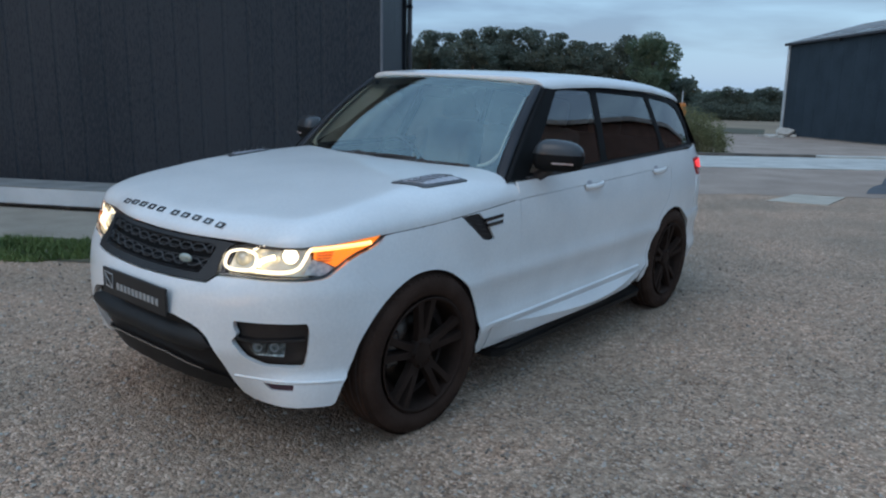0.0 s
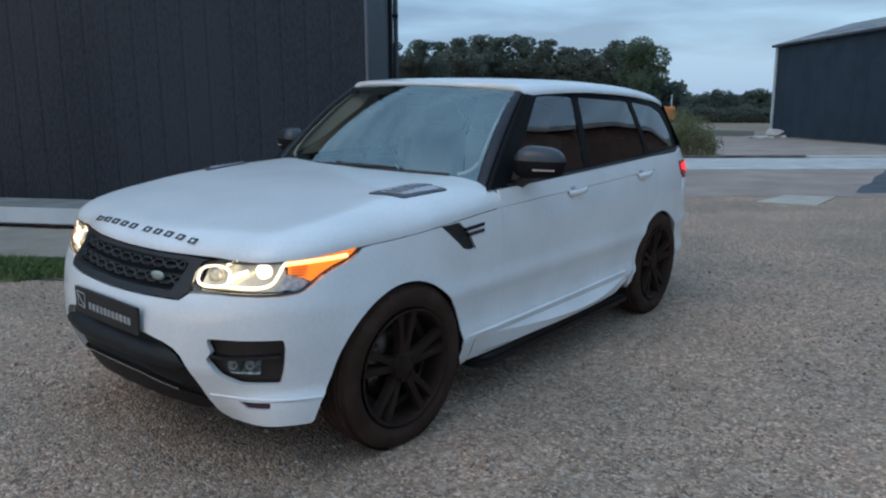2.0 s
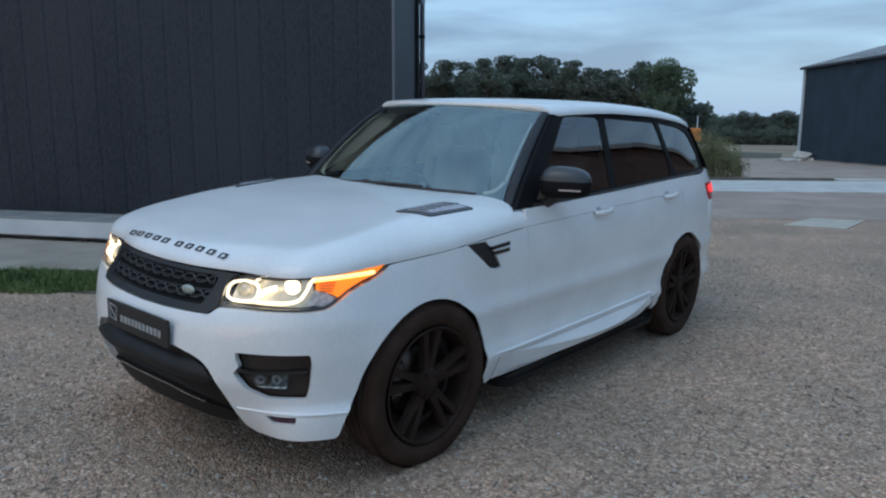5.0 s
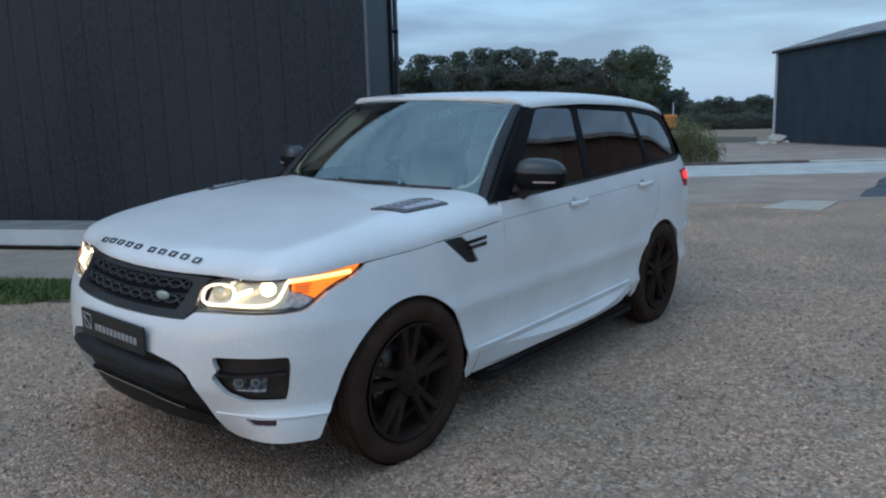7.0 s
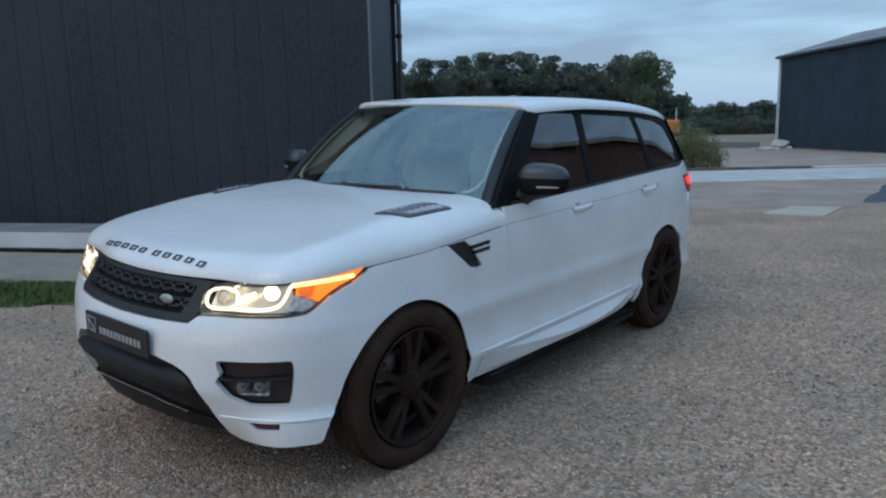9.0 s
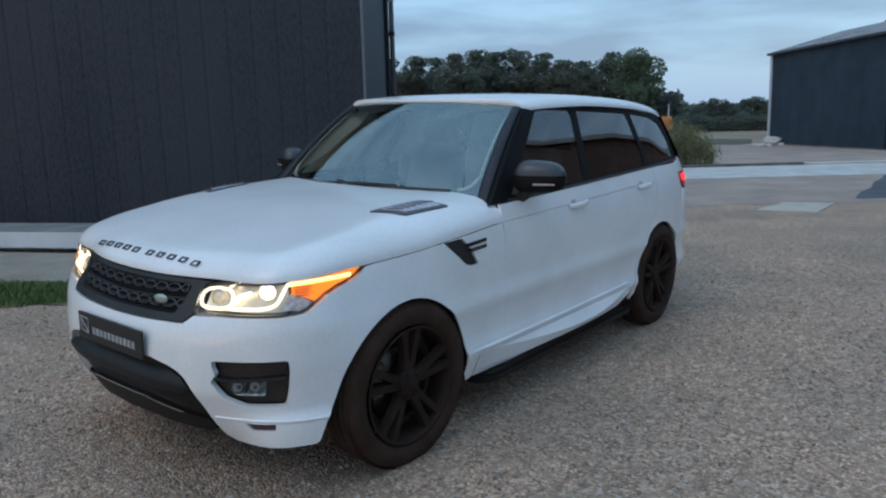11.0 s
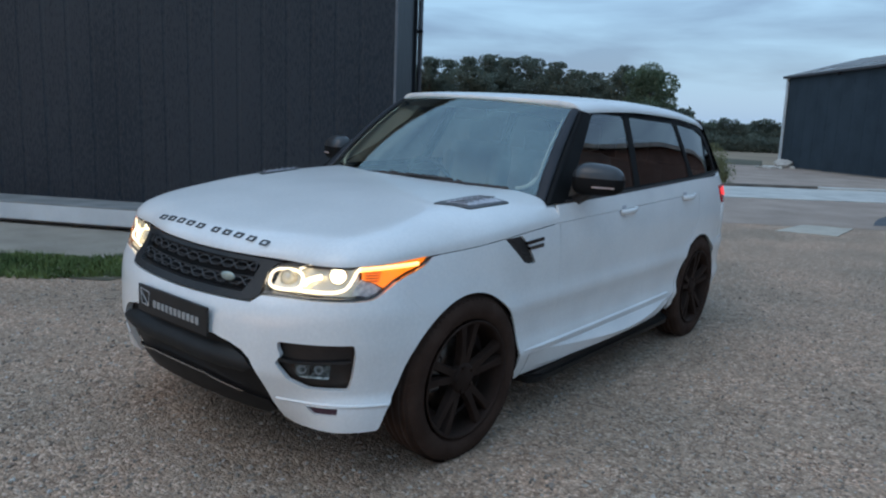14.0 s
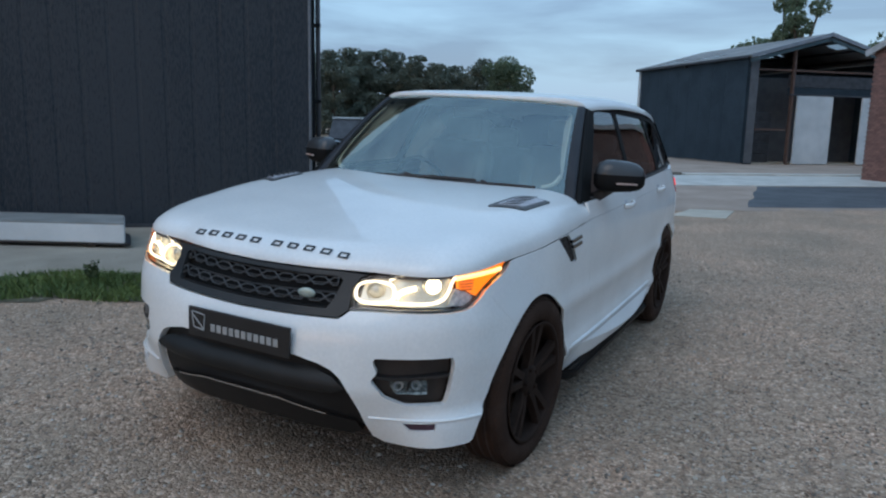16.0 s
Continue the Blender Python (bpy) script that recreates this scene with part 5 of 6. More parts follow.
    part("emblem", bm, EMBLEM, grille, "small oval green and silver emblem", True)

    # bonnet
    edge = BONNET_EDGE[np.linspace(0, 899, 110).astype(int)]
    inner_y = np.where(edge[:, 1] < 0.75, 0.75, 0.75 + (edge[:, 1] - 0.75) * 0.83)
    q = np.stack([edge[:, 0] * 0.36, inner_y], axis=-1)
    verts, faces = [], []
    steps = np.linspace(0, 1, 20) ** 2.2
    for sgn in (1, -1):
        base = len(verts)
        for f in steps:
            xy = edge[:, :2] * (1 - f) + q * f
            z = bonnet_z(xy[:, 0], xy[:, 1])
            if f == 0:
                z = edge[:, 2]
            verts += [(sgn * x, y, zz) for (x, y), zz in zip(xy, z)]
        for r in range(19):
            for c in range(109):
                a = base + r * 110 + c
                fc = (a, a + 1, a + 111, a + 110)
                faces.append(fc if sgn > 0 else fc[::-1])
    side = [i for i in range(110) if edge[i, 1] >= 0.74]
    base = len(verts)
    across = q[: side[0] + 1, 0] / q[side[0], 0]
    across = np.concatenate([-across[:0:-1], across])
    wide = len(across)
    for i in side:
        x = q[i, 0] * across
        y = q[i, 1] + 0 * across - 0.02 * (1 - across ** 2) * (q[i, 1] - 0.75)
        if i == side[0]:
            y = np.where(np.abs(across) < 0.9999, 0.75, y)
        verts += [tuple(p) for p in np.stack([x, y, bonnet_z(x, y)], axis=-1)]
    for r in range(len(side) - 1):
        for c in range(wide - 1):
            a = base + r * wide + c
            faces.append((a, a + 1, a + wide + 1, a + wide))
    bonnet = mesh_object("bonnet", verts, faces, PAINT, t, True, "white clamshell bonnet")
    bm = bmesh.new()
    bm.from_mesh(bonnet.data)
    bmesh.ops.remove_doubles(bm, verts=bm.verts, dist=0.0004)
    bmesh.ops.recalc_face_normals(bm, faces=bm.faces)
    bm.to_mesh(bonnet.data)
    bm.free()
    for k in (-1, 1):
        for i in range(5):
            x = k * (0.058 + 0.081 * i)
            y = 0.172 + 0.10 * x * x
            z = float(bonnet_z(x, y))
            m = Matrix.Translation((x, y - 0.003, z + 0.002)) @ Matrix.Rotation(radians(32), 4, "X")
            badge_bar(m, t)
    # bonnet vents
    for k in (1, -1):
        quad = rounded([(k * 0.645, 0.965), (k * 0.672, 1.275), (k * 0.822, 1.372), (k * 0.805, 1.045)], 0.02, 3)
        surf = lambda x, y, o: np.stack([x, y, bonnet_z(x, y) + o], axis=-1)
        v = panel("bonnet_vent", quad, GRILLE_GREY, t, surf=surf, step=0.03, thick=0.01, out=0.006, label="dark slatted bonnet vent")
        inner = rounded([(k * 0.675, 1.02), (k * 0.695, 1.255), (k * 0.802, 1.335), (k * 0.785, 1.08)], 0.015, 3)
        # Paler than its frame, to carry the mesh's reflection.
        panel("vent_mesh", inner, VENT_GREY, v, surf=surf, step=0.03, thick=0.004, out=0.0095)
        for i in range(6):
            y = 1.06 + 0.045 * i
            part("vent_slat", box((k * 0.733, y, float(bonnet_z(k * 0.733, y)) + 0.013), (0.085, 0.006, 0.004), 0.001, rz=k * 0.45), GRILLE_GREY, v)

    for k in (1, -1):
        headlamp(t, k)
        fog_lamp(t, k)
        flank(t, k)
        wheel(t, k, AXLE_F + 0.022, -4.0)
        wheel(t, k, AXLE_R, 0.0)
        mirror(t, k)
    cabin(t)
    underbody(t)
    # the yard falls to the car's left, so it leans by about two degrees
    pivot = Vector((0.85, 0, 0.8))
    t.matrix_basis = Matrix.Translation(pivot) @ Matrix.Rotation(radians(2.2), 4, "Y") @ Matrix.Translation(-pivot)
    return t


def badge_bar(m, parent):
    """One dark block of the bonnet's lettering, as a plain rectangular ring."""
    bm = bmesh.new()
    for c, d in (((0, 0.0125, 0), (0.045, 0.0055, 0.005)), ((0, -0.0125, 0), (0.045, 0.0055, 0.005)), ((-0.0192, 0, 0), (0.0066, 0.0195, 0.005)), ((0.0192, 0, 0), (0.0066, 0.0195, 0.005))):
        add_box(bm, c, d, m=m)
    return part("bonnet_badge_bar", bm, BADGE, parent)


def headlamp(t, k):
    outline = LAMP_LOW + LAMP_TOP
    lamp = panel("headlamp", outline, GLASS_LAMP, t, step=0.03, thick=0.004, out=0.0, side=k, label="lit LED headlamp with amber turn signal")
    lamp.visible_shadow = False
    panel("housing", outline, BLACK_GLOSS, lamp, step=0.03, thick=0.02, out=-0.055, side=k)
    rim = [(s, z) for s, z in LAMP_LOW[:-1]] + [(s, z + 0.006) for s, z in reversed(LAMP_LOW[:-1])]
    panel("lower_trim", rim, BLACK_GLOSS, lamp, step=0.03, thick=0.03, out=-0.012, side=k)
    brow = [(s, z - 0.001) for s, z in LAMP_TOP[2:]] + [(0.535, 0.915), (0.60, 0.935), (0.75, 0.938), (0.95, 0.946)]
    panel("upper_trim", brow, RECESS, lamp, step=0.03, thick=0.02, out=-0.010, side=k)
    refl = [(0.525, 0.832), (0.95, 0.830), (0.965, 0.90), (0.955, 0.938), (0.62, 0.936), (0.545, 0.92)]
    panel("reflector", rounded(refl, 0.015), LAMP_CHROME, lamp, step=0.03, thick=0.02, out=-0.040, side=k)

    def on(path, out):
        p = skin_sided(np.array([q[0] for q in path]), np.array([q[1] for q in path]), out)
        p[..., 0] *= k
        return p

    def led(name, pts, mat, r, out=-0.016, closed=False):
        if closed:
            pts = list(pts) + [pts[0]]
        return tube(name, on(catmull(pts, 6), out), r, mat, lamp, segments=8)

    sq = lambda v: math.copysign(abs(v) ** 0.7, v)
    led("daylight_ring", [(0.597 + 0.084 * sq(math.cos(a)), 0.883 + 0.038 * sq(math.sin(a))) for a in np.linspace(0, 6.283, 25)[:-1]], LED_WHITE, 0.0066, closed=True)
    led("daylight_bar", [(0.66, 0.850), (0.72, 0.848), (0.84, 0.852), (0.895, 0.868), (0.925, 0.900), (0.945, 0.930), (0.962, 0.946)], LED_WHITE, 0.0068)
    led("daylight_bar", [(0.690, 0.868), (0.705, 0.884), (0.730, 0.896), (0.775, 0.908)], LED_WHITE, 0.0115)
    led("daylight_tick", [(0.655, 0.928), (0.685, 0.940), (0.718, 0.944)], LED_WHITE, 0.0055)
    led("turn_signal_bar", [(0.962, 0.943), (1.05, 0.946), (1.14, 0.947), (1.22, 0.947), (1.272, 0.948)], LED_AMBER, 0.0105, -0.008)
    amber = [(0.972, 0.903), (0.978, 0.940), (1.10, 0.952), (1.25, 0.960), (1.342, 0.969), (1.29, 0.940), (1.196, 0.916), (1.124, 0.892), (1.072, 0.866), (1.035, 0.884)]
    cell = [(0.922, 0.840), (0.945, 0.875), (0.970, 0.900), (1.033, 0.881), (1.068, 0.862), (1.03, 0.841), (1.0, 0.833)]
    panel("side_reflector", cell, SILVER, lamp, step=0.03, thick=0.01, out=-0.028, side=k, label="silver side reflector")
    diff = panel("turn_signal_diffuser", amber, AMBER_SOFT, lamp, step=0.03, thick=0.012, out=-0.018, side=k, label="amber diffuser")
    for i in range(4):
        z = 0.893 + 0.011 * i
        tube("diffuser_rib", on([(0.984, z + 0.004), (1.02, z + 0.003), (1.048 + 0.006 * i, z + 0.002)], -0.014), 0.0036, AMBER_LENS, diff, segments=5)
    # projector bowls and lit bulbs
    for s, z, r, mat in ((0.597, 0.883, 0.029, LAMP_CHROME), (0.855, 0.914, 0.030, LED_BULB)):
        c = Vector(on([(s, z)], -0.03)[0])
        nrm = (Vector(on([(s, z)], 0.0)[0]) - c).normalized()
        m = Matrix.Translation(c) @ nrm.to_track_quat("X", "Z").to_matrix().to_4x4()
        lathe("projector", [(-0.03, r * 1.35), (0.004, r * 1.3), (0.006, r * 1.12), (-0.004, r * 1.05)], LAMP_CHROME, lamp, m, 24)
        lathe("projector_lens", [(0.0, r * 1.05), (0.010, r * 0.85), (0.016, r * 0.5), (0.018, 0.001)], mat, lamp, m, 24)


def fog_lamp(t, k):
    f = panel("fog_lamp_recess", FOG, RECESS, t, step=0.03, thick=0.01, out=-0.045, side=k, label="black fog lamp recess")
    blade = [(0.612, 0.578), (0.70, 0.568), (0.925, 0.575), (0.925, 0.563), (0.70, 0.556), (0.61, 0.566)]
    panel("recess_blade", blade, BLACK_GLOSS, f, step=0.03, thick=0.035, out=-0.006, side=k)
    lens = rounded([(0.668, 0.554), (0.838, 0.556), (0.836, 0.494), (0.705, 0.502)], 0.01)
    panel("fog_lens", lens, GLASS_LAMP, f, step=0.03, thick=0.004, out=-0.014, side=k)
    panel("fog_reflector", lens, FOG_SILVER, f, surf=lambda s, z, o: skin_sided(s, z, o - 0.7 * (np.asarray(z) - 0.51)), step=0.03, thick=0.004, out=-0.018, side=k, label="dull silver fog lamp reflector")
    for s in (0.715, 0.79):
        c = skin_sided(np.array([s]), np.array([0.533]), -0.034)[0]
        c[0] *= k
        m = Matrix.Translation(Vector(c)) @ Matrix.Rotation(radians(-90 + k * 35), 4, "Z")
        lathe("fog_bowl", [(0.014, 0.020), (0.012, 0.017), (0.0, 0.010), (-0.002, 0.001)], SILVER, f, m, 18)
    for s in (0.755,):
        bar = [(s, 0.552), (s + 0.012, 0.552), (s + 0.004, 0.512), (s - 0.008, 0.512)]
        panel("fog_divider", bar, BLACK_PLASTIC, f, step=0.03, thick=0.02, out=-0.015, side=k)
    panel("slot_reflector", SLOT, DARK_RED, f, step=0.03, thick=0.01, out=-0.012, side=k, label="dark red reflector in a slot")


def belt(y):
    return curve((1.4, 1.78, 2.38, 3.19, 4.30, 4.6), (1.132, 1.137, 1.155, 1.182, 1.212, 1.222), y)


def flank(t, k):
    # wing with vent
    top = [(s, float(shut_z(s)) - 0.004) for s in np.linspace(1.345, 2.36, 16)]
    wing = [(1.124, 0.883), (1.198, 0.908), (1.252, 0.920), (1.298, 0.934), (1.334, 0.952), (1.354, 0.968)] + top[1:]
    wing += [(2.365, 0.90), (2.365, 0.70), (2.365, 0.50), (2.365, 0.389), (2.12, 0.379), (2.105, 0.245), (2.06, 0.24)]
    wing += [p for p in arch(AXLE_F, -6, 126, n=30)]
    vent = [(1.852, 1.004), (1.995, 1.008), (2.050, 0.962), (2.118, 0.866), (2.085, 0.858), (2.02, 0.872)]
    w = panel("front_wing", wing, PAINT, t, [vent], side=k, step=0.028, thick=0.003, out=0.0006)
    v = panel("side_vent", vent, BLACK_PLASTIC, w, side=k, step=0.03, thick=0.01, out=-0.014, label="dark side vent with two fins")
    for s0, z0, s1, z1 in ((2.03, 0.978, 2.19, 0.988), (2.05, 0.950, 2.185, 0.957)):
        panel("vent_fin", [(s0, z0), (s1, z1), (s1, z1 - 0.017), (s0 + 0.012, z0 - 0.017)], BLACK_GLOSS, v, side=k, step=0.03, thick=0.014, out=0.006)
    for i in range(4):
        panel("vent_slat", [(1.93 + 0.03 * i, 0.985 - 0.028 * i), (2.04 + 0.016 * i, 0.965 - 0.024 * i), (2.045 + 0.016 * i, 0.959 - 0.024 * i), (1.935 + 0.03 * i, 0.979 - 0.028 * i)], BLACK_SATIN, v, side=k, step=0.03, thick=0.006, out=-0.006)
    # white panel that closes the corner between bonnet, door and pillar
    xs = np.linspace(0.70, float(BONNET_EDGE[-1, 0]), 12)
    f = (xs - 0.342) / (BONNET_EDGE[-1, 0] - 0.342)
    ya = 1.518 + f * (BONNET_EDGE[-1, 1] - 1.518)
    za = bonnet_z(xs, ya)
    rows = [np.stack([k * (xs - 0.012 * g), ya - 0.03 + g * 0.16, za - 0.002 - 0.012 * g - (0.004 if g == 0 else 0)], axis=-1) for g in (0.0, 0.3, 0.7, 1.0)]
    grid_surface("scuttle_corner", rows, PAINT, t)
    # doors
    def door(s0, s1, extra_low, edge, label):
        line = [(s0, 0.388)] + [(s0, z) for z in np.linspace(0.45, 1.0, 8)]
        ys = np.linspace(s0, s1, 14)
        o = line + [(s, 1.0445 + 0.027 * (s - 2.37)) for s in ys] + edge + extra_low
        return panel("door", o, PAINT, t, side=k, step=0.03, thick=0.02, out=0.0006, label=label)
    d1 = door(2.3655, 3.5157, [(3.5157, 0.388)], [(3.5157, 1.0), (3.5157, 0.7)], "white front door")
    e2 = [(4.472, 1.05), (4.445, 0.95), (4.40, 0.86)] + arch(AXLE_R, 125, 172, ARCH_R + 0.045, 10) + [(4.02, 0.388)]
    d2 = door(3.5162, 4.475, [], e2, "white rear door")
    for d, s0 in ((d1, 3.10), (d2, 4.14)):
        door_handle(d, s0, k)
    # shoulder line: the upper door skin stands a little proud
    for d, s0, s1 in ((d1, 2.3660, 3.5156), (d2, 3.5163, 4.474)):
        ss = np.linspace(s0, s1, 10)
        o = [(s, 1.0475 + 0.027 * (s - 2.37)) for s in ss] + [(s, float(belt(s - 0.685)) - 0.001) for s in ss[::-1]]
        panel("door_shoulder", o, PAINT, d, side=k, step=0.03, thick=0.016, out=0.0019)
    # rear quarter
    q = [(4.483, float(belt(3.80))), (4.478, 1.05), (4.453, 0.95), (4.408, 0.86)] + arch(AXLE_R, 125, 172, ARCH_R + 0.037, 10)[0:] + [(4.03, 0.33), (4.06, 0.27)]
    q += list(reversed(arch(AXLE_R, 12, 186, n=36)))
    q += [(5.02, 0.70), (5.08, 0.86), (5.06, 1.0), (5.05, 1.12), (5.08, 1.20)]
    panel("rear_quarter", q, PAINT, t, side=k, step=0.03, thick=0.02)
    rb = arch(AXLE_R, 12, -8, n=6) + [(5.35, 0.28), (S_END, 0.30), (S_END, 0.71), (5.2, 0.71), (5.026, 0.70)]
    panel("rear_bumper", rb, PAINT, t, side=k, step=0.035, thick=0.02)
    tail = [(5.064, 1.125), (5.30, 1.135), (5.62, 1.13), (5.62, 1.0), (5.30, 0.985), (5.17, 0.99), (5.09, 1.05)]
    tl = panel("tail_lamp", tail, RED_LENS, t, side=k, step=0.03, thick=0.02, out=0.004, label="lit red tail lamp")
    panel("tail_led", [(5.10, 1.105), (5.30, 1.115), (5.55, 1.11), (5.55, 1.05), (5.28, 1.04), (5.12, 1.06)], LED_RED, tl, side=k, step=0.03, thick=0.004, out=0.009)
    gate = [(5.088, 1.20), (5.06, 1.13), (5.62, 1.135), (5.62, 1.0), (5.30, 0.98), (5.16, 0.985), (5.09, 0.85), (5.035, 0.718), (S_END, 0.718), (S_END, 1.24), (5.3, 1.225)]
    panel("tailgate", gate, PAINT, t, side=k, step=0.04, thick=0.02)
    # sill
    sill = [(2.118, 0.25), (2.5, 0.238), (3.4, 0.245), (3.85, 0.275), (4.0, 0.325), (4.025, 0.380), (2.128, 0.378)]
    panel("sill", sill, PAINT, t, side=k, step=0.03, thick=0.03, out=0.002)
    # sculpted blade along the sill: a lens-shaped face tilted up to the sky
    rows = []
    for f in np.linspace(0, 1, 60):
        ss = 2.13 + 1.80 * f
        g = min(1.0, max(0.0, (ss - 2.30) / 1.58))
        hh = 0.058 * math.sin(math.pi * g ** 1.35) ** 0.8 if 0 < g < 1 else 0.0
        top = 0.372 + 0.014 * g
        bot = top - hh
        low = 0.268 + 0.022 * f + 0.05 * max(0.0, (f - 0.88) / 0.12) ** 2
        bulge = 0.060 * hh / 0.058
        ease = min(1.0, f * 5.0)
        prof = [(0.392, 0.003), (top + 0.004, 0.004), (top, 0.006), (bot - 0.001, 0.008 + bulge), (bot - 0.006, 0.010 + bulge), (low + 0.006, 0.025 + 0.62 * bulge), (low, 0.020 + 0.62 * bulge), (low - 0.006, -0.02)]
        rows.append([(k * q[0], q[1], q[2]) for q in (skin_sided(np.array(ss), np.array(z), o * ease - 0.003 * (1 - ease)) for z, o in prof)])
    n = 40
    ridge = []
    for o, dz in ((-0.004, 0.008), (0.002, 0.006), (0.012, -0.001), (0.011, -0.004), (-0.004, -0.006)):
        p = skin_sided(np.linspace(2.06, 3.94, n), np.linspace(0.406, 0.424, n) + dz, o * np.clip(np.linspace(0, 12, n), 0, 1))
        p[:, 0] *= k
        ridge.append(p)
    grid_surface("sill_ridge", ridge, PAINT, t)
    grid_surface("sill_blade", rows, PAINT, t, "sculpted white sill blade", False)
    # side step
    bm = bmesh.new()
    f = rounded([(0.72, 1.52), (0.978, 1.52), (0.978, 3.43), (0.72, 3.43)], 0.12, 6)
    lo = [bm.verts.new((k * (x - 0.012), y, 0.168)) for x, y in f]
    hi = [bm.verts.new((k * x, y, 0.226)) for x, y in f]
    bm.faces.new(hi)
    bm.faces.new(lo[::-1])
    for i in range(len(f)):
        j = (i + 1) % len(f)
        bm.faces.new((lo[i], lo[j], hi[j], hi[i]))
    bmesh.ops.recalc_face_normals(bm, faces=bm.faces)
    bmesh.ops.bevel(bm, geom=[e for e in bm.edges if abs(e.verts[0].co.z - e.verts[1].co.z) < 1e-6], offset=0.012, segments=2, affect="EDGES")
    st = part("side_step", bm, MATT_BLACK, t, "black side step")
    for i in range(3):
        part("step_tread", box((k * (0.85 + 0.045 * i), 2.42, 0.227), (0.016, 1.72, 0.008), 0.002), RECESS, st)
    for y in (1.8, 2.45, 3.1):
        part("step_bracket", box((k * 0.78, y, 0.26), (0.16, 0.06, 0.05), 0.008), BLACK_PLASTIC, st)
    # white inner flank behind the gaps, so that no dark seams show
    inner = [(1.14, 0.86), (1.35, 0.955), (2.3, 1.02), (2.6, 1.12), (5.0, 1.18), (5.3, 0.9), (5.3, 0.35)] + arch(AXLE_R, 0, 180, ARCH_R + 0.02, 20) + [(3.9, 0.34), (2.2, 0.34)] + arch(AXLE_F, 0, 140, ARCH_R + 0.02, 20)
    panel("body_shell", inner, PAINT, t, [vent], side=k, step=0.06, thick=0.01, out=-0.012)
    # rolled lips of the wheel arches
    for y0, lo, hi in ((AXLE_F, 2, 165), (AXLE_R, 8, 172)):
        q = arch(y0, lo, hi, ARCH_R + 0.004, 40)
        if y0 == AXLE_F:
            q += [(1.122, 0.397), (1.091, 0.357), (1.071, 0.305), (1.060, 0.275)]
        p = skin_sided(np.array([a[0] for a in q]), np.array([a[1] for a in q]), -0.006)
        p[:, 0] *= k
        tube("arch_lip", p, 0.006, PAINT, t)
    # wheel arch liners
    for y0 in (AXLE_F, AXLE_R):
        a = np.radians(np.linspace(-4, 176, 30))
        rows = [[(k * x, y0 + (ARCH_R + 0.03) * math.cos(q), ARCH_Z + (ARCH_R + 0.03) * math.sin(q)) for q in a] for x in (0.885, 0.80, 0.62)]
        grid_surface("arch_liner", rows, SHADOW, t)


def door_handle(d, s0, k):
    n = 9
    ss = np.linspace(s0 - 0.01, s0 + 0.215, n)
    bulge = np.array([0.004, 0.022, 0.030, 0.033, 0.034, 0.033, 0.030, 0.022, 0.004])
    z0 = 1.052 + 0.028 * (s0 - 3.1)
    p = np.array([skin_sided(np.array(s), np.array(z0 + 0.012 * i / n), b) for i, (s, b) in enumerate(zip(ss, bulge))])
    p[:, 0] *= k
    h = tube("door_handle", p, 0.017, PAINT, d, "white door handle", 10, 0.55)
    # Grey block stands in for the soft shade above the handle.
    c = skin_sided(np.array(s0 + 0.05), np.array(z0 + 0.026), 0.001)
    part("handle_cup_shade", box((k * float(c[0]), float(c[1]), z0 + 0.026), (0.006, 0.060, 0.024), 0.003), VENT_GREY, h)


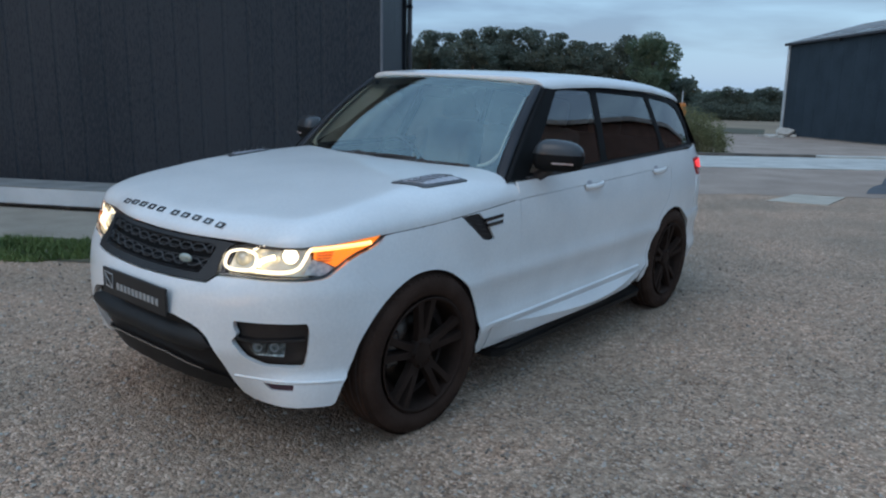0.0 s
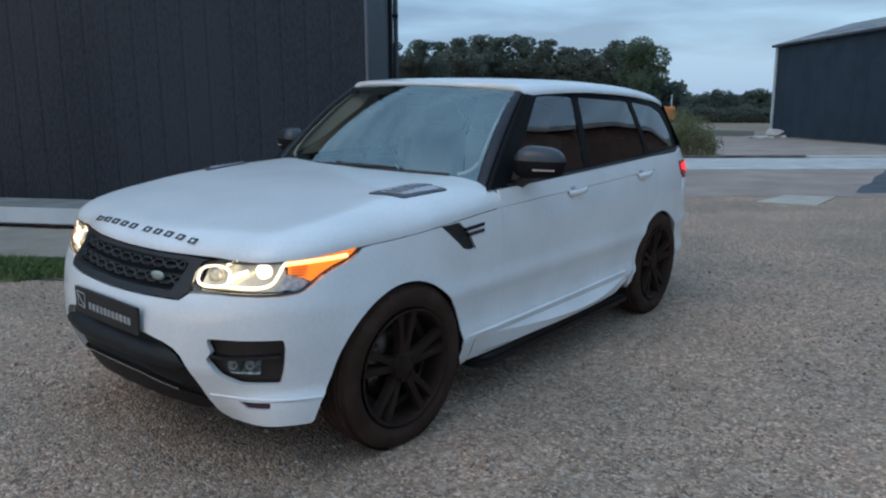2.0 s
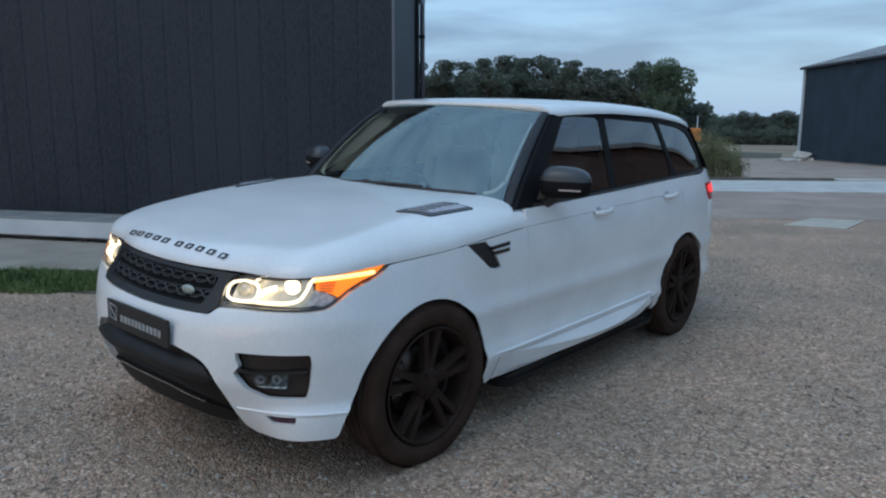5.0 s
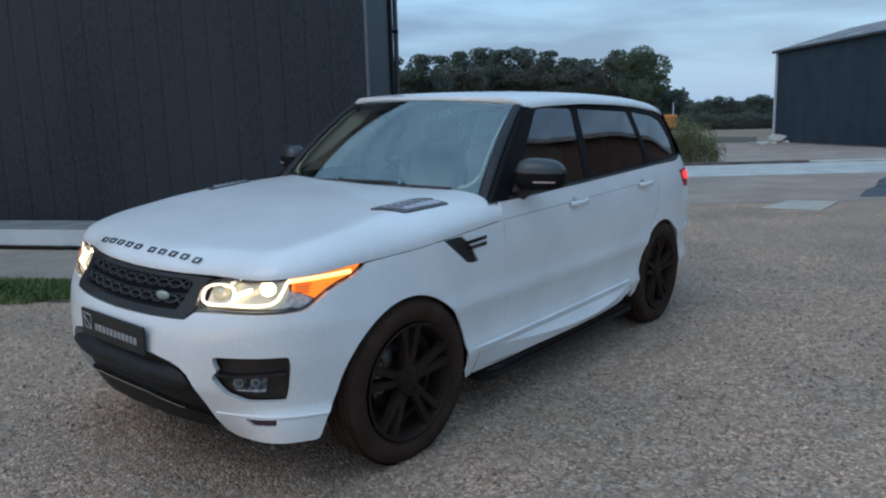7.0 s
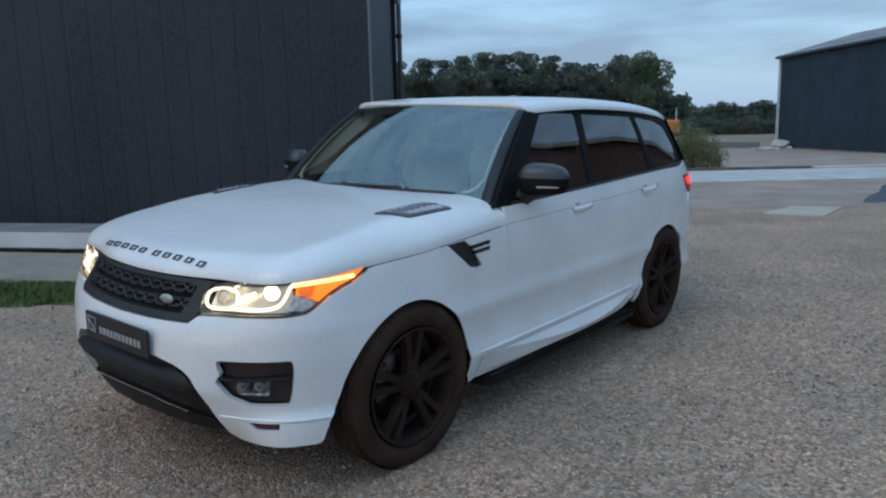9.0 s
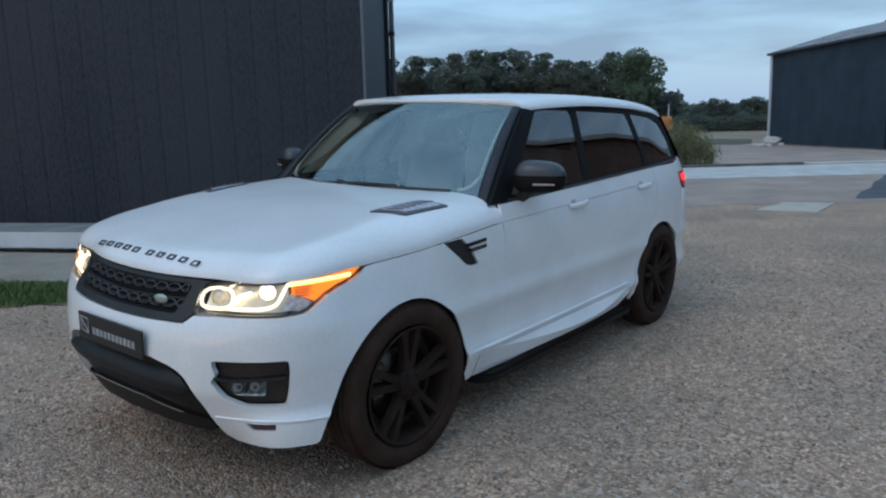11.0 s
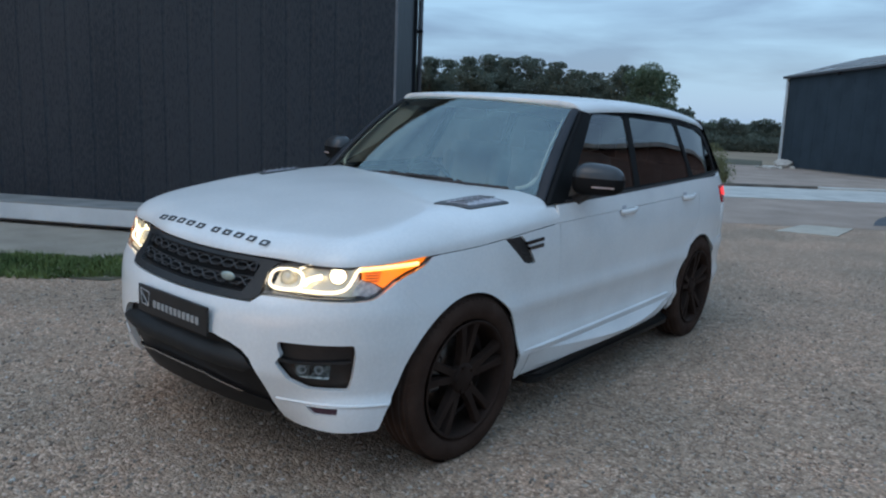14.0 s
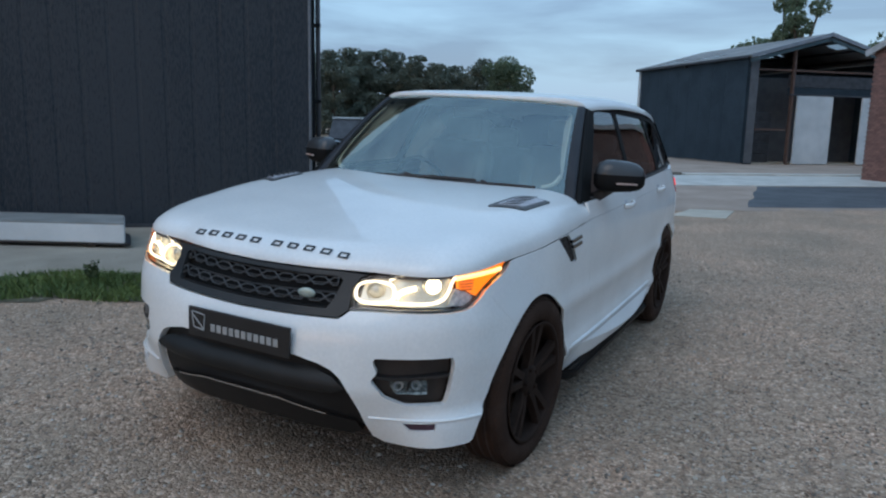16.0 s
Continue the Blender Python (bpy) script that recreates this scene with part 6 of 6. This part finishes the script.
def wheel(t, k, y0, steer):
    m = Matrix.Translation((k * (0.871 if y0 < 2 else 0.874), y0, 0.371)) @ Matrix.Diagonal((0.75, 1.03, 1.03, 1)) @ Matrix.Rotation(radians(steer), 4, "Z")
    if k < 0:
        m = m @ Matrix.Rotation(math.pi, 4, "Z")
    w = lathe("wheel", [(-0.10, 0.27), (-0.134, 0.288), (-0.142, 0.325), (-0.132, 0.362), (-0.105, 0.382), (-0.05, 0.388), (0.05, 0.388), (0.105, 0.382), (0.132, 0.362), (0.142, 0.325), (0.134, 0.288), (0.10, 0.27)],
              RUBBER, t, m, 64, "black tyre on a black alloy wheel")
    for x in (-0.088, -0.030, 0.030, 0.088):
        lathe("tread_band", [(x - 0.023, 0.3865), (x - 0.021, 0.3892), (x + 0.021, 0.3892), (x + 0.023, 0.3865)], TREAD, w, m, 64, "dusty tyre tread")
    for x in (-0.06, 0.0, 0.06):
        lathe("tread_groove", [(x - 0.006, 0.3885), (x - 0.005, 0.3895), (x + 0.005, 0.3895), (x + 0.006, 0.3885)], SHADOW, w, m, 64)
    bm = bmesh.new()
    for i in range(72):
        a = 6.28318 * i / 72
        for s in (-1, 1):
            mm = m @ Matrix.Rotation(a, 4, "X") @ Matrix.Translation((s * 0.099, 0, 0.3775)) @ Matrix.Rotation(s * 0.5, 4, "Z") @ Matrix.Rotation(s * 0.32, 4, "Y")
            add_box(bm, (0, 0, 0), (0.060, 0.018, 0.008), m=mm)
    tagged(part("tread", bm, TREAD, w), kind="stuff")
    rim = lathe("rim", [(0.128, 0.272), (0.140, 0.276), (0.142, 0.268), (0.128, 0.258), (0.06, 0.250), (-0.08, 0.246)], RIM, w, m, 64, "black alloy rim")
    for i in range(5):
        for off in (-0.17, 0.17):
            a = 6.28318 * i / 5 + off
            mm = m @ Matrix.Rotation(a, 4, "X")
            bm = bmesh.new()
            prof = [(0.055, 0.030, 0.095), (0.12, 0.022, 0.112), (0.20, 0.020, 0.124), (0.262, 0.027, 0.130)]
            vs = []
            for r, hw, x in prof:
                vs.append([bm.verts.new(mm @ Vector(c)) for c in ((x - 0.045, -hw, r), (x, -hw * 0.7, r), (x, hw * 0.7, r), (x - 0.045, hw, r))])
            for q in range(3):
                for j in range(4):
                    bm.faces.new((vs[q][j], vs[q][(j + 1) % 4], vs[q + 1][(j + 1) % 4], vs[q + 1][j]))
            bmesh.ops.recalc_face_normals(bm, faces=bm.faces)
            part("spoke", bm, RIM, rim)
    lathe("hub_cap", [(0.06, 0.075), (0.10, 0.072), (0.112, 0.05), (0.116, 0.03), (0.116, 0.001)], RIM, w, m, 24)
    for i in range(5):
        a = 6.28318 * i / 5 + 0.6
        p = m @ Vector((0.110, 0.057 * math.cos(a), 0.057 * math.sin(a)))
        q = m @ Vector((0.124, 0.057 * math.cos(a), 0.057 * math.sin(a)))
        part("wheel_nut", rod(p, q, 0.011, segments=6), RIM, w)
    lathe("brake_disc", [(0.02, 0.09), (0.022, 0.185), (0.0, 0.186), (0.0, 0.09)], DISC, w, m, 40, "worn steel brake disc")
    part("brake_caliper", box((0.03, -0.165, 0.05), (0.07, 0.075, 0.17), 0.015, m=m), BLACK_GLOSS, w)
    lathe("wheel_back", [(-0.03, 0.25), (-0.035, 0.12), (-0.04, 0.001)], SHADOW, w, m, 32)


def mirror(t, k):
    """Door mirror: black housing on a foot, with a repeater strip."""
    c = Vector((k * 1.020, 1.930, 1.274))
    bm = bmesh.new()
    g = bmesh.ops.create_uvsphere(bm, u_segments=28, v_segments=18, radius=1.0)
    for v in g["verts"]:
        x, y, z = v.co
        f = lambda a, p: math.copysign(abs(a) ** p, a)
        # squarish shell: blunt behind, swelling forward and outward
        x, y, z = f(x, 0.62) * 0.142, f(y, 0.75) * 0.085, f(z, 0.95) * 0.088 if z > 0 else f(z, 0.5) * 0.088
        if y > 0.03:
            y = 0.03 + (y - 0.03) * 0.35
        z *= 1.0 - (0.10 * x / 0.142 if z < 0 else 0.10 * x / 0.142)
        v.co = Vector((k * x, y, z))
    mm = Matrix.Translation(c) @ Matrix.Rotation(k * radians(24), 4, "Z")
    bmesh.ops.transform(bm, matrix=mm, verts=g["verts"])
    cut = bm.copy()
    for b2, lower in ((bm, True), (cut, False)):
        geom = b2.verts[:] + b2.edges[:] + b2.faces[:]
        bmesh.ops.bisect_plane(b2, geom=geom, plane_co=c + Vector((0, 0, 0.010)), plane_no=(0, 0, 1), clear_outer=lower, clear_inner=not lower)
    h = part("door_mirror", bm, BLACK_DEEP, t, "black door mirror with satin cap", True)
    part("mirror_cap", cut, MIRROR_CAP, h, "satin mirror cap, greyed to carry the sky's sheen", True)
    part("mirror_glass", box((0, 0.052, 0.004), (0.20, 0.006, 0.125), 0.02, m=mm), CHROME, h)
    part("repeater_strip", box((k * 0.030, -0.082, -0.036), (0.120, 0.014, 0.010), 0.004, rz=k * 0.14, m=mm), REPEATER, h, "pale repeater strip")
    bm = bmesh.new()
    add_rod(bm, (k * 0.90, 1.905, 1.145), (k * 0.985, 1.935, 1.205), 0.032, 0.026, 10)
    part("mirror_foot", bm, BLACK_PLASTIC, h, smooth=True)


def glasshouse_x(y, z):
    """Half width of the side glazing."""
    base = curve((1.5, 2.4, 3.3, 4.0, 4.6), (0.905, 0.925, 0.915, 0.885, 0.815), y)
    lean = curve((1.5, 2.4, 3.3, 4.0, 4.6), (0.33, 0.35, 0.35, 0.36, 0.38), y)
    h = z - belt(y)
    return base - lean * h - 0.06 * h * h - 0.038 * (z - 0.8)


def side_surf(y, z, o):
    return np.stack([glasshouse_x(y, z) + o, y, z], axis=-1)


def roof_z(x, y):
    zc = curve((2.05, 2.2, 2.5, 3.0, 3.6, 4.2, 4.72), (1.684, 1.706, 1.728, 1.742, 1.730, 1.690, 1.615), y)
    return zc


def roof_w(y):
    return curve((2.0, 2.3, 3.0, 3.8, 4.4, 4.72), (0.690, 0.712, 0.730, 0.715, 0.67, 0.60), y)


def windscreen(a, b, o):
    """a from -1 to 1 across, b from 0 at the scuttle to 1 at the roof."""
    x0, y0, z0 = 0.842 * a, 1.64 - 0.13 * (1 - a * a), 1.128 + 0.050 * (1 - a * a)
    x1, y1, z1 = 0.692 * a, 2.225 - 0.105 * (1 - a * a), 1.652 + 0.034 * (1 - a * a)
    bow = 0.035 * 4 * b * (1 - b)
    x, y, z = x0 + (x1 - x0) * b, y0 + (y1 - y0) * b, z0 + (z1 - z0) * b
    return np.stack([x, y - (bow + o) * 0.66, z + (bow + o) * 0.75], axis=-1)


def cabin(t):
    # roof
    phi = np.linspace(-1, 1, 41) * math.pi / 2
    r = np.sin(phi)
    rows = []
    for j in np.concatenate([[0.0, 0.006], np.linspace(0.03, 0.97, 38), [0.994, 1.0]]):
        row = []
        for q in r:
            y = (2.10 + 0.135 * q * q) * (1 - j) + (4.72 - 0.10 * q * q) * j
            w = float(roof_w(y))
            z = float(roof_z(0, y)) - 0.020 * q * q - 0.068 * (1 - math.sqrt(max(0, 1 - abs(q) ** 15)))
            row.append((w * q, y, z))
        rows.append(row)
    front = [(x * 0.995, y + 0.012, z - 0.030) for x, y, z in rows[0]]
    back = [(x * 0.97, y - 0.02, z - 0.05) for x, y, z in rows[-1]]
    grid_surface("roof", [front] + rows + [back], PAINT, t, "white painted roof")
    inner = [[(x * 0.94, y, z - 0.035) for x, y, z in row] for row in rows[1:]]
    grid_surface("headlining", inner, PALE_CLOTH, t)
    # windscreen with dark border
    frame_o = [(-0.995, 0.0), (0.995, 0.0), (0.995, 0.995), (-0.995, 0.995)]
    clear = rounded([(-0.932, 0.085), (-0.5, 0.065), (0.5, 0.065), (0.932, 0.085), (0.932, 0.955), (-0.932, 0.955)], 0.16, 6)
    aa, bb = np.meshgrid(np.linspace(0.995, -0.995, 61), np.linspace(0.0, 0.995, 41), indexing="ij")
    ws = grid_surface("windscreen", windscreen(aa, bb, 0.0), GLASS_FRONT, t, "large raked windscreen reflecting the sky")
    ws.visible_shadow = False
    panel("windscreen_border", frame_o, BLACK_PLASTIC, ws, [clear], surf=windscreen, step=0.06, thick=0.003, out=-0.006)
    part("interior_mirror", box((0, 2.10, 1.575), (0.24, 0.03, 0.07), 0.012), BLACK_PLASTIC, ws)
    for k, x0, x1, b1 in ((1, -0.55, 0.30, 0.045), (1, 0.05, 0.62, 0.06)):
        a = np.linspace(x0, x1, 10)
        p = windscreen(a / 0.8, np.linspace(-0.005, b1, 10), 0.014)
        wp = tube("wiper", p, 0.009, BLACK_PLASTIC, t, "black wiper blade")
        q = [windscreen(np.array(x1 / 0.8 - 0.02), np.array(-0.05), 0.012), windscreen(np.array((x0 + x1) / 1.6), np.array(b1 / 2 + 0.01), 0.022)]
        tube("wiper_arm", q, 0.008, BLACK_PLASTIC, wp)
    a = np.linspace(-1, 1, 30)
    p0 = windscreen(a, np.full(30, 0.06), -0.01)
    p1 = np.stack([0.82 * a, 1.50 + 0.12 * a * a, bonnet_z(0.82 * a, 1.50 + 0.12 * a * a) - 0.06], axis=-1)
    grid_surface("scuttle", [p1, (p0 + p1) / 2 - np.array((0, 0, 0.015)), p0], BLACK_PLASTIC, t)
    for k in (1, -1):
        # front pillar: a grey strip beside the glass, a black gap, and the door's black frame
        n = 20
        b = np.linspace(-0.03, 0.985, n)
        e = windscreen(np.full(n, 0.995), b, 0.003)
        ys, zs = np.linspace(1.60, 2.205, n), np.linspace(1.135, 1.632, n)
        o, o2 = side_surf(ys + 0.03, zs, 0.006), side_surf(ys + 0.085, zs, -0.004)
        at = lambda f, lift: e * (1 - f) + o * f + lift * np.array((0.75, -0.5, 0.3))
        glazed = [windscreen(np.full(n, a), b, h) for a, h in ((0.952, -0.002), (0.956, 0.005), (0.985, 0.007))]
        back = np.stack([at(0.0, -0.012), at(0.5, -0.004), at(0.9, -0.010)])
        strip = np.stack(glazed + [at(0.10, 0.008), at(0.36, 0.011), at(0.40, 0.002)])
        side_strip = np.stack([at(0.50, 0.000), at(0.54, 0.010), at(0.80, 0.010), o, o2])
        for q in (back, strip, side_strip):
            q[..., 0] *= k
        pl = grid_surface("front_pillar", strip, PILLAR, t, "dark grey windscreen pillar")
        grid_surface("pillar_gap", back, BLACK_DEEP, pl)
        grid_surface("door_frame_strip", side_strip, BLACK_DEEP, pl, "black door frame strip")
        n = 16
        b = np.linspace(0.10, 0.90, n)
        w = 0.12 * np.interp(b, (0.10, 0.16, 0.35, 0.70, 0.90), (0.02, 0.22, 0.75, 1.0, 0.8))
        i0 = windscreen(np.full(n, 0.932), b, -0.018)
        w = w[:, None] / 0.12
        rows = np.stack([i0 + w * f * np.array((-0.095, 0.165, 0.010)) for f in (0.0, 0.33, 0.66, 1.0)], axis=0)
        rows[..., 0] *= k
        grid_surface("pillar_trim", rows, PALE_CLOTH, t, "pale inner pillar trim")
        q = catmull([(0.80, 0.105), (0.845, 0.125), (0.885, 0.165), (0.912, 0.225)], 5)
        e = windscreen(q[:, 0], q[:, 1], -0.022)
        e[..., 0] *= k
        tube("trim_edge", e, 0.012, PALE_CLOTH, t)
        e = windscreen(np.full(12, 0.918), np.linspace(0.22, 0.92, 12), -0.022)
        e[..., 0] *= k
        tube("trim_edge", e, 0.006, PALE_CLOTH, t)
        # glazing
        dlo = [(1.66, 1.140)] + [(y, float(belt(y))) for y in np.linspace(1.8, 4.50, 14)] + [(4.50, 1.40), (4.45, 1.53), (4.30, 1.585), (3.6, 1.64), (2.74, 1.662), (2.37, 1.662), (2.27, 1.65)]
        g1 = rounded([(1.84, 1.165), (2.70, 1.190), (2.80, 1.625), (2.50, 1.632), (2.36, 1.622)], 0.03)
        g2 = rounded([(2.78, 1.193), (3.70, 1.218), (3.72, 1.30), (3.66, 1.600), (2.88, 1.624)], 0.03)
        g3 = rounded([(3.80, 1.224), (4.44, 1.245), (4.44, 1.38), (4.34, 1.515), (4.14, 1.565), (3.74, 1.597)], 0.03)
        fr = panel("side_window_frame", dlo, BLACK_DEEP, t, [g1, g2, g3], surf=side_surf, step=0.03, thick=0.02, side=k, label="black side window surround")
        for g, mat in ((g1, GLASS_SIDE), (g2, GLASS_DARK), (g3, GLASS_DARK)):
            w = panel("side_window", g, mat, fr, surf=side_surf, step=0.08, thick=0.003, out=-0.005, side=k)
            w.visible_shadow = False
        strip = [(y, float(belt(y)) + 0.001) for y in np.linspace(1.8, 4.5, 14)] + [(y, float(belt(y)) + 0.014) for y in np.linspace(4.5, 1.8, 14)]
        panel("belt_strip", strip, BLACK_PLASTIC, fr, surf=side_surf, step=0.06, thick=0.012, out=0.010, side=k)
    # rear window and spoiler underside
    x = np.linspace(-1, 1, 15)
    rows = []
    for j in np.linspace(0, 1, 8):
        y = 4.80 - 0.20 * j - 0.12 * x * x
        rows.append(np.stack([x * (0.80 - 0.16 * j), y - 0.02, np.full_like(x, 1.215 + 0.43 * j)], axis=-1))
    grid_surface("rear_window", rows, BLACK_GLOSS, t, "dark rear window")
    interior(t)


def interior(t):
    bm = bmesh.new()
    add_box(bm, (0, 1.86, 1.06), (1.52, 0.46, 0.16), 0.05)
    add_box(bm, (0, 2.06, 0.93), (1.48, 0.14, 0.30), 0.04)
    part("dashboard", bm, DASH, t, "dark dashboard")
    lathe("steering_wheel", [(0.016 * math.cos(a), 0.185 + 0.016 * math.sin(a)) for a in np.linspace(0, 6.2832, 11)], DASH, t,
               Matrix.Translation((-0.40, 2.22, 1.09)) @ Matrix.Rotation(radians(90), 4, "Z") @ Matrix.Rotation(radians(-24), 4, "Y"), 32, "dark steering wheel")
    for x in (-0.40, 0.40):
        seat(t, x, 2.66)
    bm = bmesh.new()
    add_box(bm, (0, 3.62, 0.98), (1.36, 0.18, 0.66), 0.06)
    add_box(bm, (0, 3.36, 0.68), (1.36, 0.52, 0.18), 0.06)
    part("rear_bench", bm, CREAM, t, "cream rear bench")
    for x in (-0.42, 0.42):
        part("head_restraint", box((x, 3.66, 1.38), (0.26, 0.11, 0.17), 0.05), CREAM, t)
    part("cabin_floor", box((0, 2.9, 0.50), (1.6, 3.0, 0.06), 0.01), DASH, t)
    for k in (-1, 1):
        part("door_card", box((k * 0.845, 3.1, 0.84), (0.05, 2.4, 0.56), 0.02), DASH, t)


def seat(t, x, y):
    bm = bmesh.new()
    add_box(bm, (x, y - 0.25, 0.72), (0.52, 0.54, 0.18), 0.06)
    s = part("front_seat", bm, CREAM, t, "cream leather front seat", True)
    bm = bmesh.new()
    add_box(bm, (0, 0, 0.32), (0.50, 0.15, 0.66), 0.06)
    add_box(bm, (-0.22, -0.03, 0.30), (0.09, 0.18, 0.52), 0.04)
    add_box(bm, (0.22, -0.03, 0.30), (0.09, 0.18, 0.52), 0.04)
    bmesh.ops.transform(bm, matrix=Matrix.Translation((x, y, 0.74)) @ Matrix.Rotation(radians(-14), 4, "X"), verts=bm.verts)
    part("seat_back", bm, CREAM, s, smooth=True)
    bm = box((0, 0, 0), (0.27, 0.11, 0.19), 0.05, m=Matrix.Translation((x, y + 0.19, 1.47)) @ Matrix.Rotation(radians(-8), 4, "X"))
    part("head_restraint", bm, CREAM, s, smooth=True)


def underbody(t):
    bm = bmesh.new()
    add_box(bm, (0, 2.35, 0.34), (1.24, 4.2, 0.24), 0.04)
    add_box(bm, (0, 2.35, 0.30), (1.62, 1.95, 0.16), 0.03)
    add_box(bm, (0, 0.52, 0.31), (0.94, 0.58, 0.05), 0.02)
    part("underbody", bm, SHADOW, t)
    for y in (AXLE_F, AXLE_R):
        part("axle", rod((-0.72, y, 0.38), (0.72, y, 0.38), 0.05), SHADOW, t)
    part("engine_bay", box((0, 0.85, 0.68), (1.10, 1.1, 0.50), 0.04), SHADOW, t)


car()
